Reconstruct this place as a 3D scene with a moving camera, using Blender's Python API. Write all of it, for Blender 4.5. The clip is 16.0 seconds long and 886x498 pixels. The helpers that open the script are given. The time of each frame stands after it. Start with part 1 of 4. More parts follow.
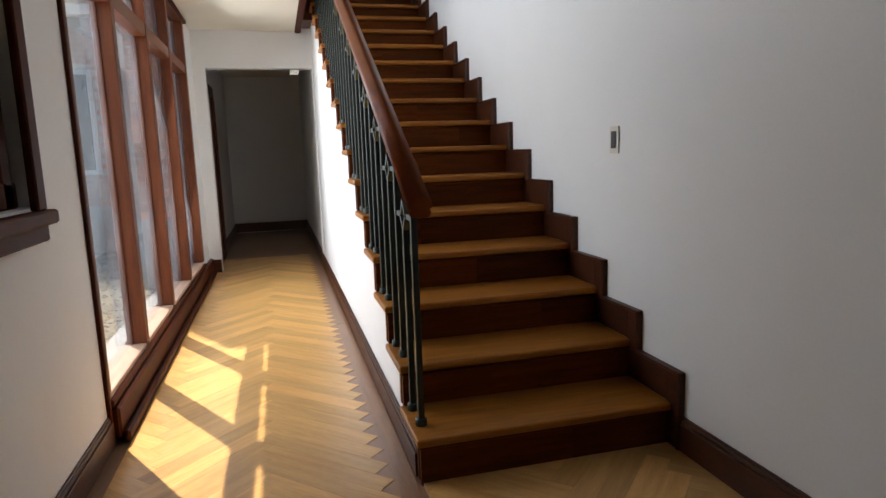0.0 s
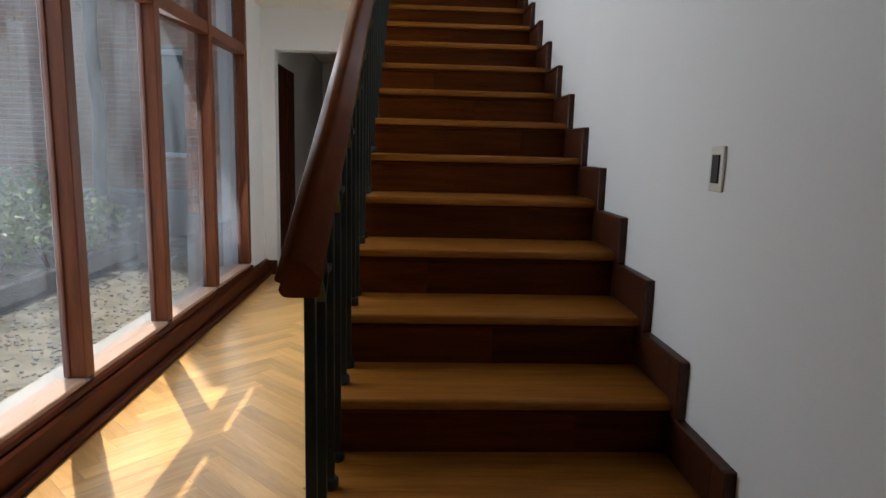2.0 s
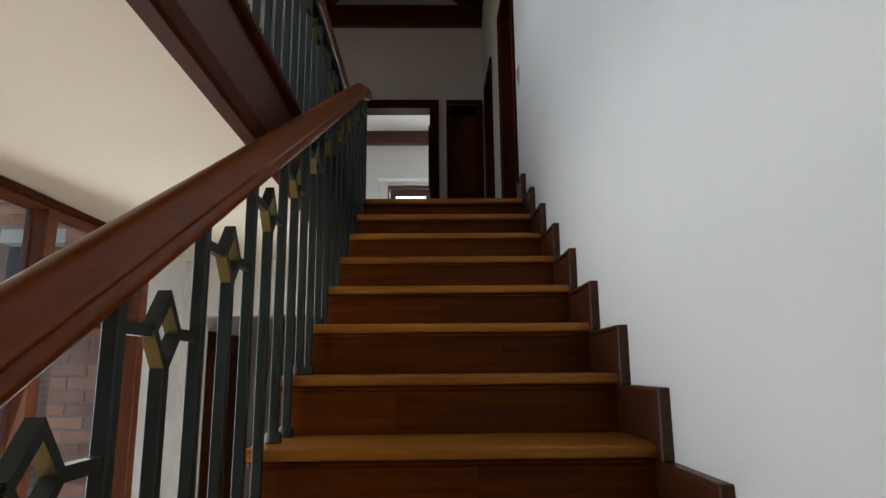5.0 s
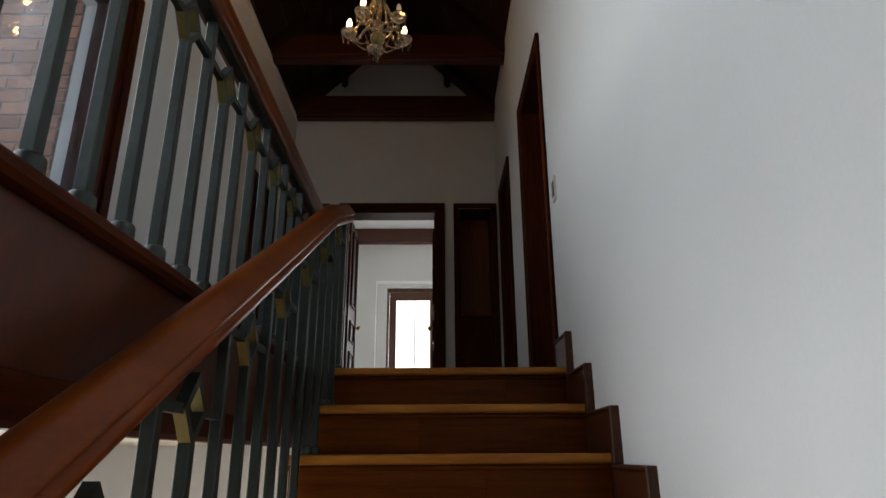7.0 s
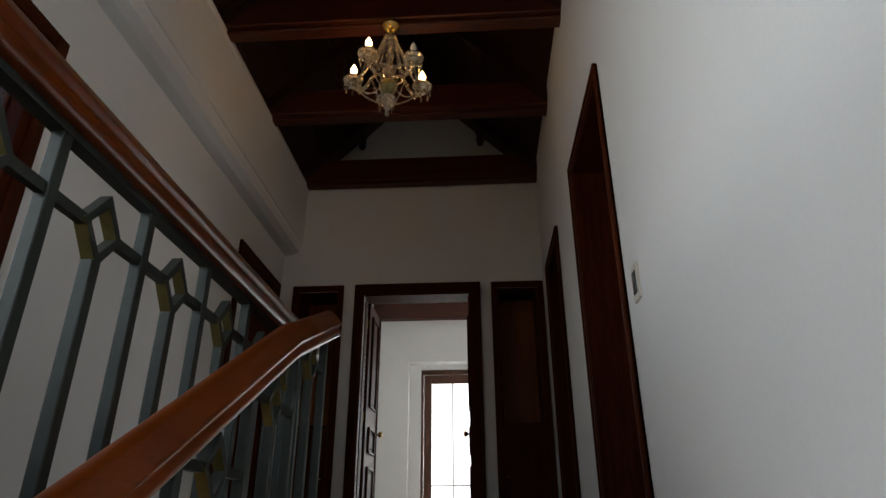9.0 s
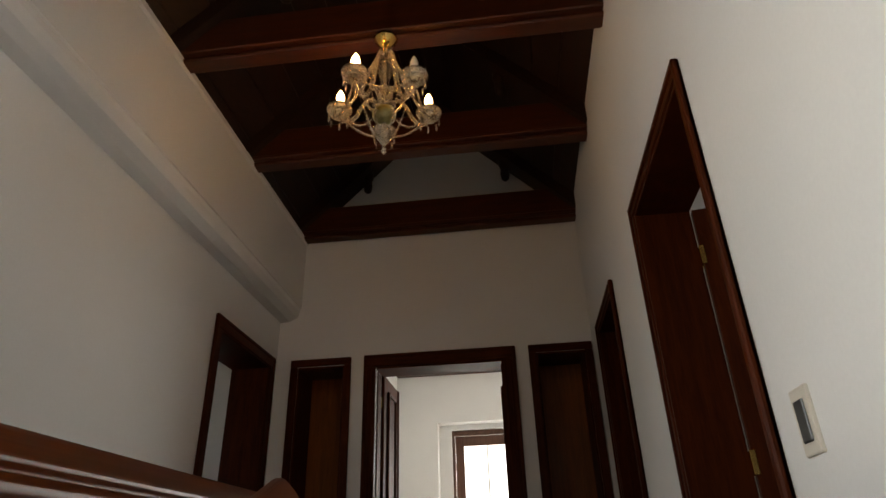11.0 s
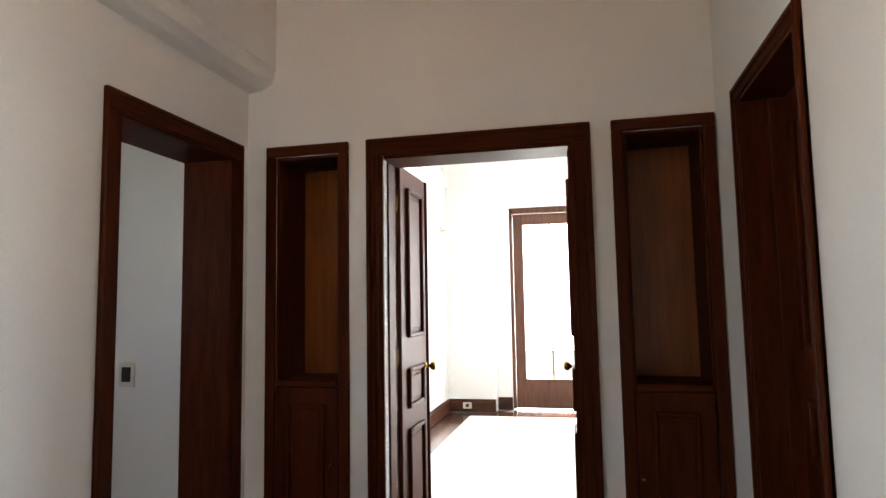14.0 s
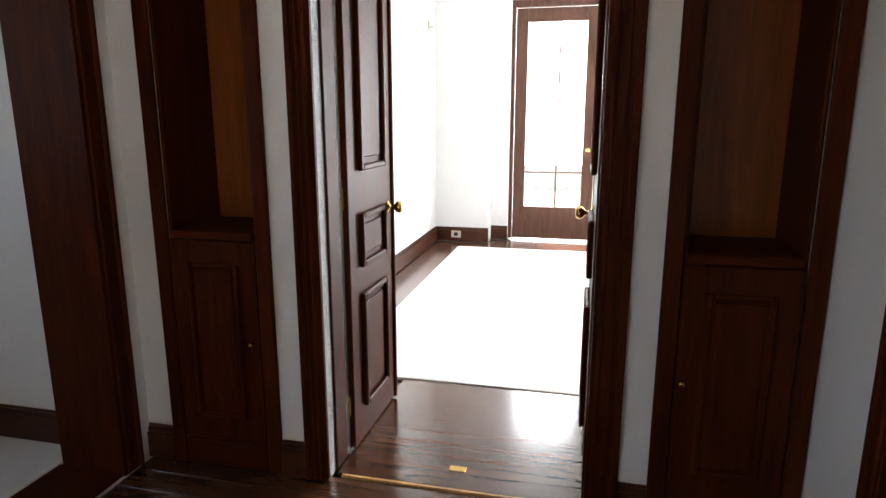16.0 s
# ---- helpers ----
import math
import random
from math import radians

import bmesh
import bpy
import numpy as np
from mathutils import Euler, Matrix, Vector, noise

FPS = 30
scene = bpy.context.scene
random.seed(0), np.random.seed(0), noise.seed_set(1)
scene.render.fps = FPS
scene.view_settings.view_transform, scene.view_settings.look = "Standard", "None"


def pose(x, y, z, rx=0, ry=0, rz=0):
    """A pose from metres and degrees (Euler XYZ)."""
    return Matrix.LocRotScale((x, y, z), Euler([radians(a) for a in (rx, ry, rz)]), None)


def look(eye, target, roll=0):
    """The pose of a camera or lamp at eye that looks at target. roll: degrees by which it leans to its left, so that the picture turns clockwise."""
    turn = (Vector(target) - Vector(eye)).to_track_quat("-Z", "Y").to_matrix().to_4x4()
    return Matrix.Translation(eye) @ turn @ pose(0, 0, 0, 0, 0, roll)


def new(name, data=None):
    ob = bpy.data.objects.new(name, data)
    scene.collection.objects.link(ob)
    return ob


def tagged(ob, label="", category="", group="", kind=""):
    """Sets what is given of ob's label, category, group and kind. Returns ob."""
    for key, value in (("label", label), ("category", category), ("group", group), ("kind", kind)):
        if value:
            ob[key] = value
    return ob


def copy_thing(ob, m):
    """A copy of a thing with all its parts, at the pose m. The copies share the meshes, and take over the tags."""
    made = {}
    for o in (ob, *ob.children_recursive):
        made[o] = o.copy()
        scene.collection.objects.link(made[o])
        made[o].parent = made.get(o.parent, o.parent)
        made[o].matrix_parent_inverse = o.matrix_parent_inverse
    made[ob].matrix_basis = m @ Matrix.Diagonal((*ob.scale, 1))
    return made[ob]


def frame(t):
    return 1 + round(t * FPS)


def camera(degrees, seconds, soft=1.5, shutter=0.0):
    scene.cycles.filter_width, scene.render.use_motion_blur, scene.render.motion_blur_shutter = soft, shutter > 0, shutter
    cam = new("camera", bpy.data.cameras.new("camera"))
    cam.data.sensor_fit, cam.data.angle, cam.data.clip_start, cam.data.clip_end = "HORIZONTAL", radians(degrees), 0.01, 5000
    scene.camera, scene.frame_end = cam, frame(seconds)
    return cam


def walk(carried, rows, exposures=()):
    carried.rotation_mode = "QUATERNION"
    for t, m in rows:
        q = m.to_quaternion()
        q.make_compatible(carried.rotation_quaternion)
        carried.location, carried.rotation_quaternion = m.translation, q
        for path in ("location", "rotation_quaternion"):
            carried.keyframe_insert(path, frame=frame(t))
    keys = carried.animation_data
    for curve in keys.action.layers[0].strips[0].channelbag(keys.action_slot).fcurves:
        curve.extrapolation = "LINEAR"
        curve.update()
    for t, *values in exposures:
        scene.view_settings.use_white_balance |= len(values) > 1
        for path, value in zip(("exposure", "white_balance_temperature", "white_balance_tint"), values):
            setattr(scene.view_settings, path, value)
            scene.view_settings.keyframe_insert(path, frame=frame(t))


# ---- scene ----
cam = camera(71.2, 16.0)
PATH = [
    (0, (0.493, -0.086, 1.27), (0.992, 1.826, 0.965), -1.9),
    (0.5, (0.703, 0.083, 1.28), (1.063, 2.021, 0.939), -0.1),
    (1, (0.904, 0.307, 1.278), (1.224, 2.246, 0.908), 0.9),
    (1.5, (1.063, 0.608, 1.312), (1.399, 2.551, 0.977), 1.3),
    (2, (1.206, 0.889, 1.342), (1.307, 2.861, 1.025), 1.5),
    (2.5, (1.313, 1.221, 1.353), (1.323, 3.196, 1.039), 2.5),
    (3, (1.344, 1.595, 1.374), (1.422, 3.569, 1.06), 2.3),
    (3.5, (1.421, 1.987, 1.392), (1.341, 3.97, 1.144), 1.4),
    (4, (1.391, 2.276, 1.529), (1.362, 4.276, 1.563), 2.6),
    (4.5, (1.39, 2.63, 1.718), (1.445, 4.617, 1.939), 1.2),
    (5, (1.44, 2.923, 1.895), (1.479, 4.886, 2.278), -0.5),
    (5.2, (1.454, 3.039, 1.973), (1.474, 5.006, 2.336), 0.1),
    (7.3, (1.453, 4.166, 2.682), (1.476, 6.046, 3.364), -0.4),
    (7.5, (1.476, 4.243, 2.714), (1.515, 6.116, 3.412), 0.1),
    (8, (1.504, 4.469, 2.871), (1.443, 6.344, 3.564), -0.0),
    (8.5, (1.473, 4.719, 3.022), (1.416, 6.571, 3.774), 0.3),
    (9, (1.523, 4.946, 3.166), (1.413, 6.767, 3.986), -0.2),
    (9.5, (1.526, 5.113, 3.31), (1.298, 6.902, 4.175), -0.6),
    (9.7, (1.504, 5.183, 3.359), (1.284, 6.95, 4.271), -0.7),
    (11.8, (1.518, 6.028, 3.866), (1.323, 7.795, 4.783), -2.3),
    (12, (1.561, 6.125, 3.9), (1.25, 7.892, 4.782), -1.2),
    (12.5, (1.529, 6.322, 4.009), (1.096, 8.072, 4.874), -0.4),
    (13, (1.505, 6.552, 4.132), (1.186, 8.407, 4.809), -1.9),
    (13.5, (1.55, 6.785, 4.192), (1.185, 8.719, 4.545), -0.8),
    (14, (1.502, 7.005, 4.237), (1.053, 8.946, 4.414), -1.0),
    (14.5, (1.475, 7.233, 4.279), (1.099, 9.196, 4.213), -0.2),
    (15, (1.494, 7.457, 4.337), (0.996, 9.372, 4.05), -1.6),
    (15.5, (1.462, 7.671, 4.311), (0.934, 9.576, 4.007), 1.0),
    (16, (1.404, 7.967, 4.264), (0.961, 9.871, 3.843), -0.0),
]
EXPOSURES = [(0,.45,6700,12),(1,.22,6700,12),(2,-.05,6600,11),(3.5,.05,6600,11),(4.5,.05,6750,10),(5.2,.05,6800,10),(7.3,.05,6850,10),(9.0,.0,7000,11),(9.7,-.2,7300,11),(11.8,1.4,8200,13),(12.3,1.72,7900,13),(12.8,2.0,7500,12),(13.5,2.35,7500,12),(14.3,2.1,6900,11),(15,1.58,6700,11),(15.5,1.73,6700,11),(16,2.15,6700,11)]
walk(cam, [(t, look(eye, target, roll)) for t, eye, target, roll in PATH], EXPOSURES)

# ---------- world, sun, lamps ----------
SUN = Vector((0.29, -0.50, -1.0)).normalized()
world = bpy.data.worlds.new("sky")
scene.world = world
world.use_nodes = True
wn = world.node_tree.nodes
sky = wn.new("ShaderNodeTexSky")
sky.sky_type = "NISHITA"
sky.sun_disc = False
sky.sun_elevation = math.asin(-SUN.z)
sky.sun_rotation = math.atan2(-SUN.x, -SUN.y)
world.node_tree.links.new(sky.outputs[0], wn["Background"].inputs[0])
wn["Background"].inputs[1].default_value = 0.15

sun_data = bpy.data.lights.new("sun", "SUN")
sun_data.energy, sun_data.angle, sun_data.color = 5.0, radians(0.6), (1.0, 0.93, 0.82)
sun = new("sun", sun_data)
sun.matrix_world = look((-6, 12, 18), Vector((-6, 12, 18)) + SUN)


def window_lamp(name, eye, target, w, h, power, color=(0.9, 0.95, 1.0), spread=180):
    d = bpy.data.lights.new(name, "AREA")
    d.shape, d.size, d.size_y, d.energy, d.color = "RECTANGLE", w, h, power, color
    d.spread = radians(spread)
    o = new(name, d)
    o.matrix_world = look(eye, target)
    return o


# daylight through the gallery, corridor and balcony glazing, and through unseen openings added in the rooms
window_lamp("gallery_daylight", (-0.42, 3.8, 4.4), (3, 3.8, 4.0), 5.1, 1.1, 54, spread=130)
window_lamp("corridor_daylight", (-0.56, 4.85, 1.5), (3, 4.2, 0.7), 3.8, 2.2, 66, spread=145)
window_lamp("balcony_daylight", (1.15, 14.55, 4.2), (1.15, 9, 4.0), 1.2, 2.2, 42)
# added lamp in a hidden second opening, to brighten the room
window_lamp("unseen_opening_daylight", (3.0, 14.55, 4.2), (2.6, 9, 3.6), 1.3, 2.2, 66)
# both lamps below stand in unseen wall openings added to light these rooms
window_lamp("side_room_daylight", (-1.45, 8.5, 4.6), (0, 9.6, 4.3), 0.6, 0.8, 0.15)
window_lamp("bedroom_daylight", (5.2, 8.6, 4.6), (2, 8.4, 4.3), 1.4, 1.4, 14)

# ---------- materials ----------
def nodes_of(name):
    m = bpy.data.materials.new(name)
    m.use_nodes = True
    t = m.node_tree
    return m, t, t.nodes["Principled BSDF"]


def mat(name, c1, c2, rough=0.5, scale=3.0, stretch=(1, 1, 1), bump=0.1, metal=0.0, fine=40.0, vary=0.0, coat=0.0, rough_var=0.1, spec=0.5, distort=0.5, contrast=(0.3, 0.7)):
    """Two-scale procedural surface: broad mottling plus fine grain, relief and gloss variation."""
    m, t, b = nodes_of(name)
    N, L = t.nodes.new, t.links.new
    co = N("ShaderNodeTexCoord")
    mp = N("ShaderNodeMapping")
    mp.inputs["Scale"].default_value = stretch
    L(co.outputs["Object"], mp.inputs[0])
    vec = mp.outputs[0]
    if vary:
        oi = N("ShaderNodeObjectInfo")
        sh = N("ShaderNodeVectorMath")
        sh.operation = "MULTIPLY_ADD"
        comb = N("ShaderNodeCombineXYZ")
        for i in range(3):
            L(oi.outputs["Random"], comb.inputs[i])
        sh.inputs[1].default_value = (37.0, 53.0, 71.0)
        L(comb.outputs[0], sh.inputs[0])
        L(vec, sh.inputs[2])
        vec = sh.outputs[0]
    n1 = N("ShaderNodeTexNoise")
    n1.inputs["Scale"].default_value, n1.inputs["Detail"].default_value, n1.inputs["Distortion"].default_value = scale, 5, distort
    n2 = N("ShaderNodeTexNoise")
    n2.inputs["Scale"].default_value, n2.inputs["Detail"].default_value = fine, 6
    L(vec, n1.inputs["Vector"])
    L(vec, n2.inputs["Vector"])
    mixf = N("ShaderNodeMath")
    mixf.operation = "MULTIPLY_ADD"
    mixf.inputs[1].default_value = 0.35
    L(n2.outputs[0], mixf.inputs[0])
    sc = N("ShaderNodeMath")
    sc.operation = "MULTIPLY"
    sc.inputs[1].default_value = 0.65
    L(n1.outputs[0], sc.inputs[0])
    L(sc.outputs[0], mixf.inputs[2])
    ramp = N("ShaderNodeValToRGB")
    ramp.color_ramp.elements[0].position, ramp.color_ramp.elements[1].position = contrast
    ramp.color_ramp.elements[0].color, ramp.color_ramp.elements[1].color = (*c1, 1), (*c2, 1)
    L(mixf.outputs[0], ramp.inputs[0])
    col = ramp.outputs[0]
    if vary:
        hsv = N("ShaderNodeHueSaturation")
        rng = N("ShaderNodeMapRange")
        rng.inputs[3].default_value, rng.inputs[4].default_value = 1 - vary, 1 + vary
        L(oi.outputs["Random"], rng.inputs[0])
        L(rng.outputs[0], hsv.inputs["Value"])
        L(col, hsv.inputs["Color"])
        col = hsv.outputs[0]
    L(col, b.inputs["Base Color"])
    rr = N("ShaderNodeMapRange")
    rr.inputs[3].default_value, rr.inputs[4].default_value = max(0.03, rough - rough_var), min(1, rough + rough_var)
    L(n1.outputs[0], rr.inputs[0])
    L(rr.outputs[0], b.inputs["Roughness"])
    b.inputs["Metallic"].default_value = metal
    b.inputs["Coat Weight"].default_value = coat
    b.inputs["Specular IOR Level"].default_value = spec
    b.inputs["Coat Roughness"].default_value = 0.15
    if bump:
        bp = N("ShaderNodeBump")
        bp.inputs["Strength"].default_value, bp.inputs["Distance"].default_value = bump, 0.004
        L(mixf.outputs[0], bp.inputs["Height"])
        L(bp.outputs[0], b.inputs["Normal"])
    return m


M_WHITE = mat("white_paint", (0.74, 0.74, 0.73), (0.80, 0.80, 0.785), 0.7, 1.3, bump=0.12, fine=90, rough_var=0.08)
M_CREAM = mat("cream_plaster", (0.74, 0.68, 0.56), (0.80, 0.74, 0.63), 0.75, 1.1, bump=0.15, fine=70, rough_var=0.08)
M_CASING = mat("dark_casing_wood", (0.026, 0.0045, 0.001), (0.085, 0.0155, 0.0032), 0.50, 5, (7, 7, 0.7), 0.15, fine=30, spec=0.09)
M_CASING_H = mat("dark_casing_wood_level", (0.026, 0.0045, 0.001), (0.085, 0.0155, 0.0032), 0.50, 5, (0.7, 0.7, 9), 0.15, fine=30, spec=0.09)
# brown panel wood, its colour raised to show panels that catch the light
M_LIT_PANEL = mat("lit_brown_panel_wood", (0.13, 0.032, 0.004), (0.27, 0.076, 0.012), 0.38, 4, (8, 8, 0.6), 0.12, fine=30, spec=0.35)
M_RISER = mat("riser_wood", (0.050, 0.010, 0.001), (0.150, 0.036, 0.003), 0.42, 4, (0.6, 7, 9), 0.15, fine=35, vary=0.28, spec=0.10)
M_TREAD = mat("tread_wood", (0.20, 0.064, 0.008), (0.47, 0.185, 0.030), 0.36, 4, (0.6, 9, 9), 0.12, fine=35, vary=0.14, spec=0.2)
M_SKIRT = mat("skirting_wood", (0.030, 0.008, 0.003), (0.085, 0.024, 0.008), 0.42, 5, (3, 1.2, 5), 0.2, fine=30, vary=0.1, spec=0.3)
M_RAIL = mat("handrail_wood", (0.085, 0.015, 0.002), (0.210, 0.046, 0.006), 0.30, 2.0, (9, 0.25, 9), 0.0, fine=22, spec=0.15, rough_var=0.03, distort=0.0, contrast=(0.2, 0.8))
M_FRAME = mat("window_frame_wood", (0.085, 0.021, 0.007), (0.200, 0.056, 0.018), 0.42, 4, (8, 8, 0.8), 0.2, fine=35, spec=0.3)
M_WORN = mat("weathered_door_wood", (0.075, 0.032, 0.020), (0.150, 0.070, 0.046), 0.5, 4, (8, 8, 0.8), 0.2, fine=35, spec=0.3)
M_SILL = mat("worn_sill_wood", (0.30, 0.17, 0.11), (0.48, 0.31, 0.22), 0.5, 4, (8, 0.9, 8), 0.2, fine=35)
M_PARQUET = mat("parquet_wood", (0.54, 0.275, 0.082), (0.76, 0.455, 0.165), 0.33, 3.5, (9, 0.8, 9), 0.10, fine=30, vary=0.19, coat=0.2)
M_BORDER = mat("parquet_border", (0.19, 0.095, 0.050), (0.33, 0.18, 0.10), 0.33, 4, (9, 0.7, 9), 0.12, fine=30, vary=0.1, coat=0.2)
M_HALLFLOOR = mat("hall_floor_wood", (0.068, 0.024, 0.012), (0.115, 0.044, 0.021), 0.20, 4, (0.7, 8, 8), 0.05, fine=30, vary=0.06, coat=0.5)
M_IRON = mat("dark_green_iron", (0.012, 0.018, 0.015), (0.030, 0.040, 0.034), 0.42, 8, bump=0.25, metal=0.3, fine=60)
M_BRONZE = mat("bronze_tone", (0.10, 0.085, 0.025), (0.20, 0.17, 0.06), 0.45, 12, bump=0.2, metal=0.5, fine=60)
M_BRASS = mat("brass", (0.55, 0.36, 0.10), (0.75, 0.52, 0.18), 0.25, 10, bump=0.05, metal=1.0)
M_OLIVE = mat("olive_gilt_glass", (0.22, 0.19, 0.08), (0.42, 0.36, 0.16), 0.3, 14, bump=0.3, metal=0.4, fine=60)
M_CEIL = mat("roof_wood", (0.012, 0.0035, 0.0016), (0.040, 0.011, 0.004), 0.5, 4, (1.5, 1.5, 6), 0.2, fine=30)
M_BEAM = mat("beam_wood", (0.034, 0.006, 0.0014), (0.095, 0.019, 0.004), 0.42, 4, (0.8, 7, 7), 0.2, fine=30)
M_CARPET = mat("cream_carpet", (0.62, 0.61, 0.585), (0.76, 0.75, 0.725), 0.95, 3, bump=0.8, fine=260, rough_var=0.03)
M_BRICK = mat("brick", (0.38, 0.15, 0.085), (0.60, 0.30, 0.19), 0.85, 6, bump=0.6, fine=60, vary=0.28)
M_MORTAR = mat("mortar", (0.33, 0.30, 0.27), (0.45, 0.42, 0.38), 0.95, 6, bump=0.5, fine=70)
M_CONCRETE = mat("concrete", (0.30, 0.28, 0.26), (0.46, 0.44, 0.41), 0.9, 2, bump=0.5, fine=50)
M_GRAVEL = mat("courtyard_ground", (0.085, 0.085, 0.055), (0.33, 0.30, 0.24), 0.95, 3.0, bump=1.0, fine=60, contrast=(0.36, 0.66))
M_PEBBLE = mat("pebble", (0.10, 0.095, 0.08), (0.42, 0.40, 0.36), 0.9, 9, bump=0.3, fine=60)
M_LEAF = mat("leaf", (0.07, 0.13, 0.03), (0.22, 0.32, 0.09), 0.5, 6, bump=0.1, fine=40)
M_PLATE = mat("ivory_plastic", (0.62, 0.58, 0.50), (0.68, 0.64, 0.56), 0.35, 5, bump=0.02)
M_BLACK = mat("black_plastic", (0.010, 0.010, 0.011), (0.018, 0.018, 0.02), 0.3, 5, bump=0.02)
M_GREYP = mat("grey_planter", (0.03, 0.032, 0.036), (0.06, 0.062, 0.068), 0.8, 5, bump=0.3)


def glass_mat(name, tint, rough, dust_haze):
    m, t, b = nodes_of(name)
    N, L = t.nodes.new, t.links.new
    out = t.nodes["Material Output"]
    tr = N("ShaderNodeBsdfTransparent")
    tr.inputs[0].default_value = (*tint, 1)
    gl = N("ShaderNodeBsdfGlossy")
    gl.inputs["Roughness"].default_value = rough
    lw = N("ShaderNodeLayerWeight")
    lw.inputs[0].default_value = 0.5
    pw = N("ShaderNodeMath")
    pw.operation = "POWER"
    pw.inputs[1].default_value = 4.0
    L(lw.outputs["Facing"], pw.inputs[0])
    fr = N("ShaderNodeMath")
    fr.operation = "MULTIPLY_ADD"
    fr.inputs[1].default_value, fr.inputs[2].default_value = 0.6, 0.03
    L(pw.outputs[0], fr.inputs[0])
    mx = N("ShaderNodeMixShader")
    L(fr.outputs[0], mx.inputs[0])
    L(tr.outputs[0], mx.inputs[1])
    L(gl.outputs[0], mx.inputs[2])
    last = mx
    # dust and specks, plus a painted bluish haze that brightens the panes
    if dust_haze:
        df = N("ShaderNodeBsdfDiffuse")
        df.inputs[0].default_value = (0.66, 0.74, 0.82, 1)
        tl = N("ShaderNodeBsdfTranslucent")
        tl.inputs[0].default_value = (0.66, 0.74, 0.82, 1)
        both = N("ShaderNodeAddShader")
        L(df.outputs[0], both.inputs[0])
        L(tl.outputs[0], both.inputs[1])
        co = N("ShaderNodeTexCoord")
        mp = N("ShaderNodeMapping")
        mp.inputs["Scale"].default_value = (1, 1.6, 0.9)
        L(co.outputs["Object"], mp.inputs[0])
        nz = N("ShaderNodeTexNoise")
        nz.inputs["Scale"].default_value, nz.inputs["Detail"].default_value = 2.2, 7
        L(mp.outputs[0], nz.inputs["Vector"])
        rg = N("ShaderNodeMapRange")
        rg.inputs[1].default_value, rg.inputs[2].default_value = 0.35, 0.75
        rg.inputs[3].default_value, rg.inputs[4].default_value = dust_haze * 0.3, dust_haze
        L(nz.outputs[0], rg.inputs[0])
        vo = N("ShaderNodeTexVoronoi")
        vo.inputs["Scale"].default_value = 26
        L(co.outputs["Object"], vo.inputs["Vector"])
        sp = N("ShaderNodeMath")
        sp.operation = "LESS_THAN"
        sp.inputs[1].default_value = 0.045
        L(vo.outputs["Distance"], sp.inputs[0])
        sp2 = N("ShaderNodeMath")
        sp2.operation = "MULTIPLY_ADD"
        sp2.inputs[1].default_value = 0.06
        L(sp.outputs[0], sp2.inputs[0])
        L(rg.outputs[0], sp2.inputs[2])
        m2 = N("ShaderNodeMixShader")
        L(sp2.outputs[0], m2.inputs[0])
        L(mx.outputs[0], m2.inputs[1])
        L(both.outputs[0], m2.inputs[2])
        last = m2
    L(last.outputs[0], out.inputs[0])
    return m


M_GLASS = glass_mat("dusty_glass", (0.93, 0.96, 0.98), 0.02, 0.045)
M_CLEAR = glass_mat("clear_glass", (0.97, 0.98, 0.98), 0.02, 0.0)
M_CRYSTAL, _t, _b = nodes_of("crystal")
# warm tint puts the bulbs' golden glow into the crystal colour
_b.inputs["Base Color"].default_value = (1.0, 0.88, 0.72, 1)
_b.inputs["Roughness"].default_value = 0.05
_b.inputs["Transmission Weight"].default_value = 0.82
_b.inputs["IOR"].default_value = 1.55
M_BULB, _t, _b = nodes_of("lit_bulb")
_b.inputs["Base Color"].default_value = (1, 0.85, 0.6, 1)
_b.inputs["Emission Color"].default_value = (1.0, 0.55, 0.18, 1)
_b.inputs["Emission Strength"].default_value = 45
M_BULB_OFF = mat("unlit_bulb", (0.75, 0.72, 0.66), (0.82, 0.79, 0.72), 0.2, 5, bump=0.0)

# ---------- building helpers ----------
def bx(x0, x1, y0, y1, z0, z1, bev=0.0, bm=None, seg=1):
    """A box, added to bm or new, with its edges rounded by bev."""
    b = bmesh.new()
    bmesh.ops.create_cube(b, size=1.0, matrix=Matrix.LocRotScale(((x0 + x1) / 2, (y0 + y1) / 2, (z0 + z1) / 2), None, (abs(x1 - x0), abs(y1 - y0), abs(z1 - z0))))
    if bev:
        bmesh.ops.bevel(b, geom=b.edges[:], offset=bev, segments=seg, affect="EDGES", profile=0.6)
    return join(bm, b) if bm else b


def join(bm, other):
    me = bpy.data.meshes.new("joined")
    other.to_mesh(me)
    other.free()
    bm.from_mesh(me)
    bpy.data.meshes.remove(me)
    return bm


def lathe(profile, segs=16, at=(0, 0, 0), bm=None):
    """A turned body: profile is (radius, height) from below to above."""
    b = bmesh.new()
    rings = []
    for r, h in profile:
        rings.append([b.verts.new((at[0] + r * math.cos(2 * math.pi * i / segs), at[1] + r * math.sin(2 * math.pi * i / segs), at[2] + h)) for i in range(segs)])
    for a, c in zip(rings, rings[1:]):
        for i in range(segs):
            b.faces.new((a[i], a[(i + 1) % segs], c[(i + 1) % segs], c[i]))
    b.faces.new(rings[0][::-1])
    b.faces.new(rings[-1])
    for f in b.faces:
        f.smooth = True
    return join(bm, b) if bm else b


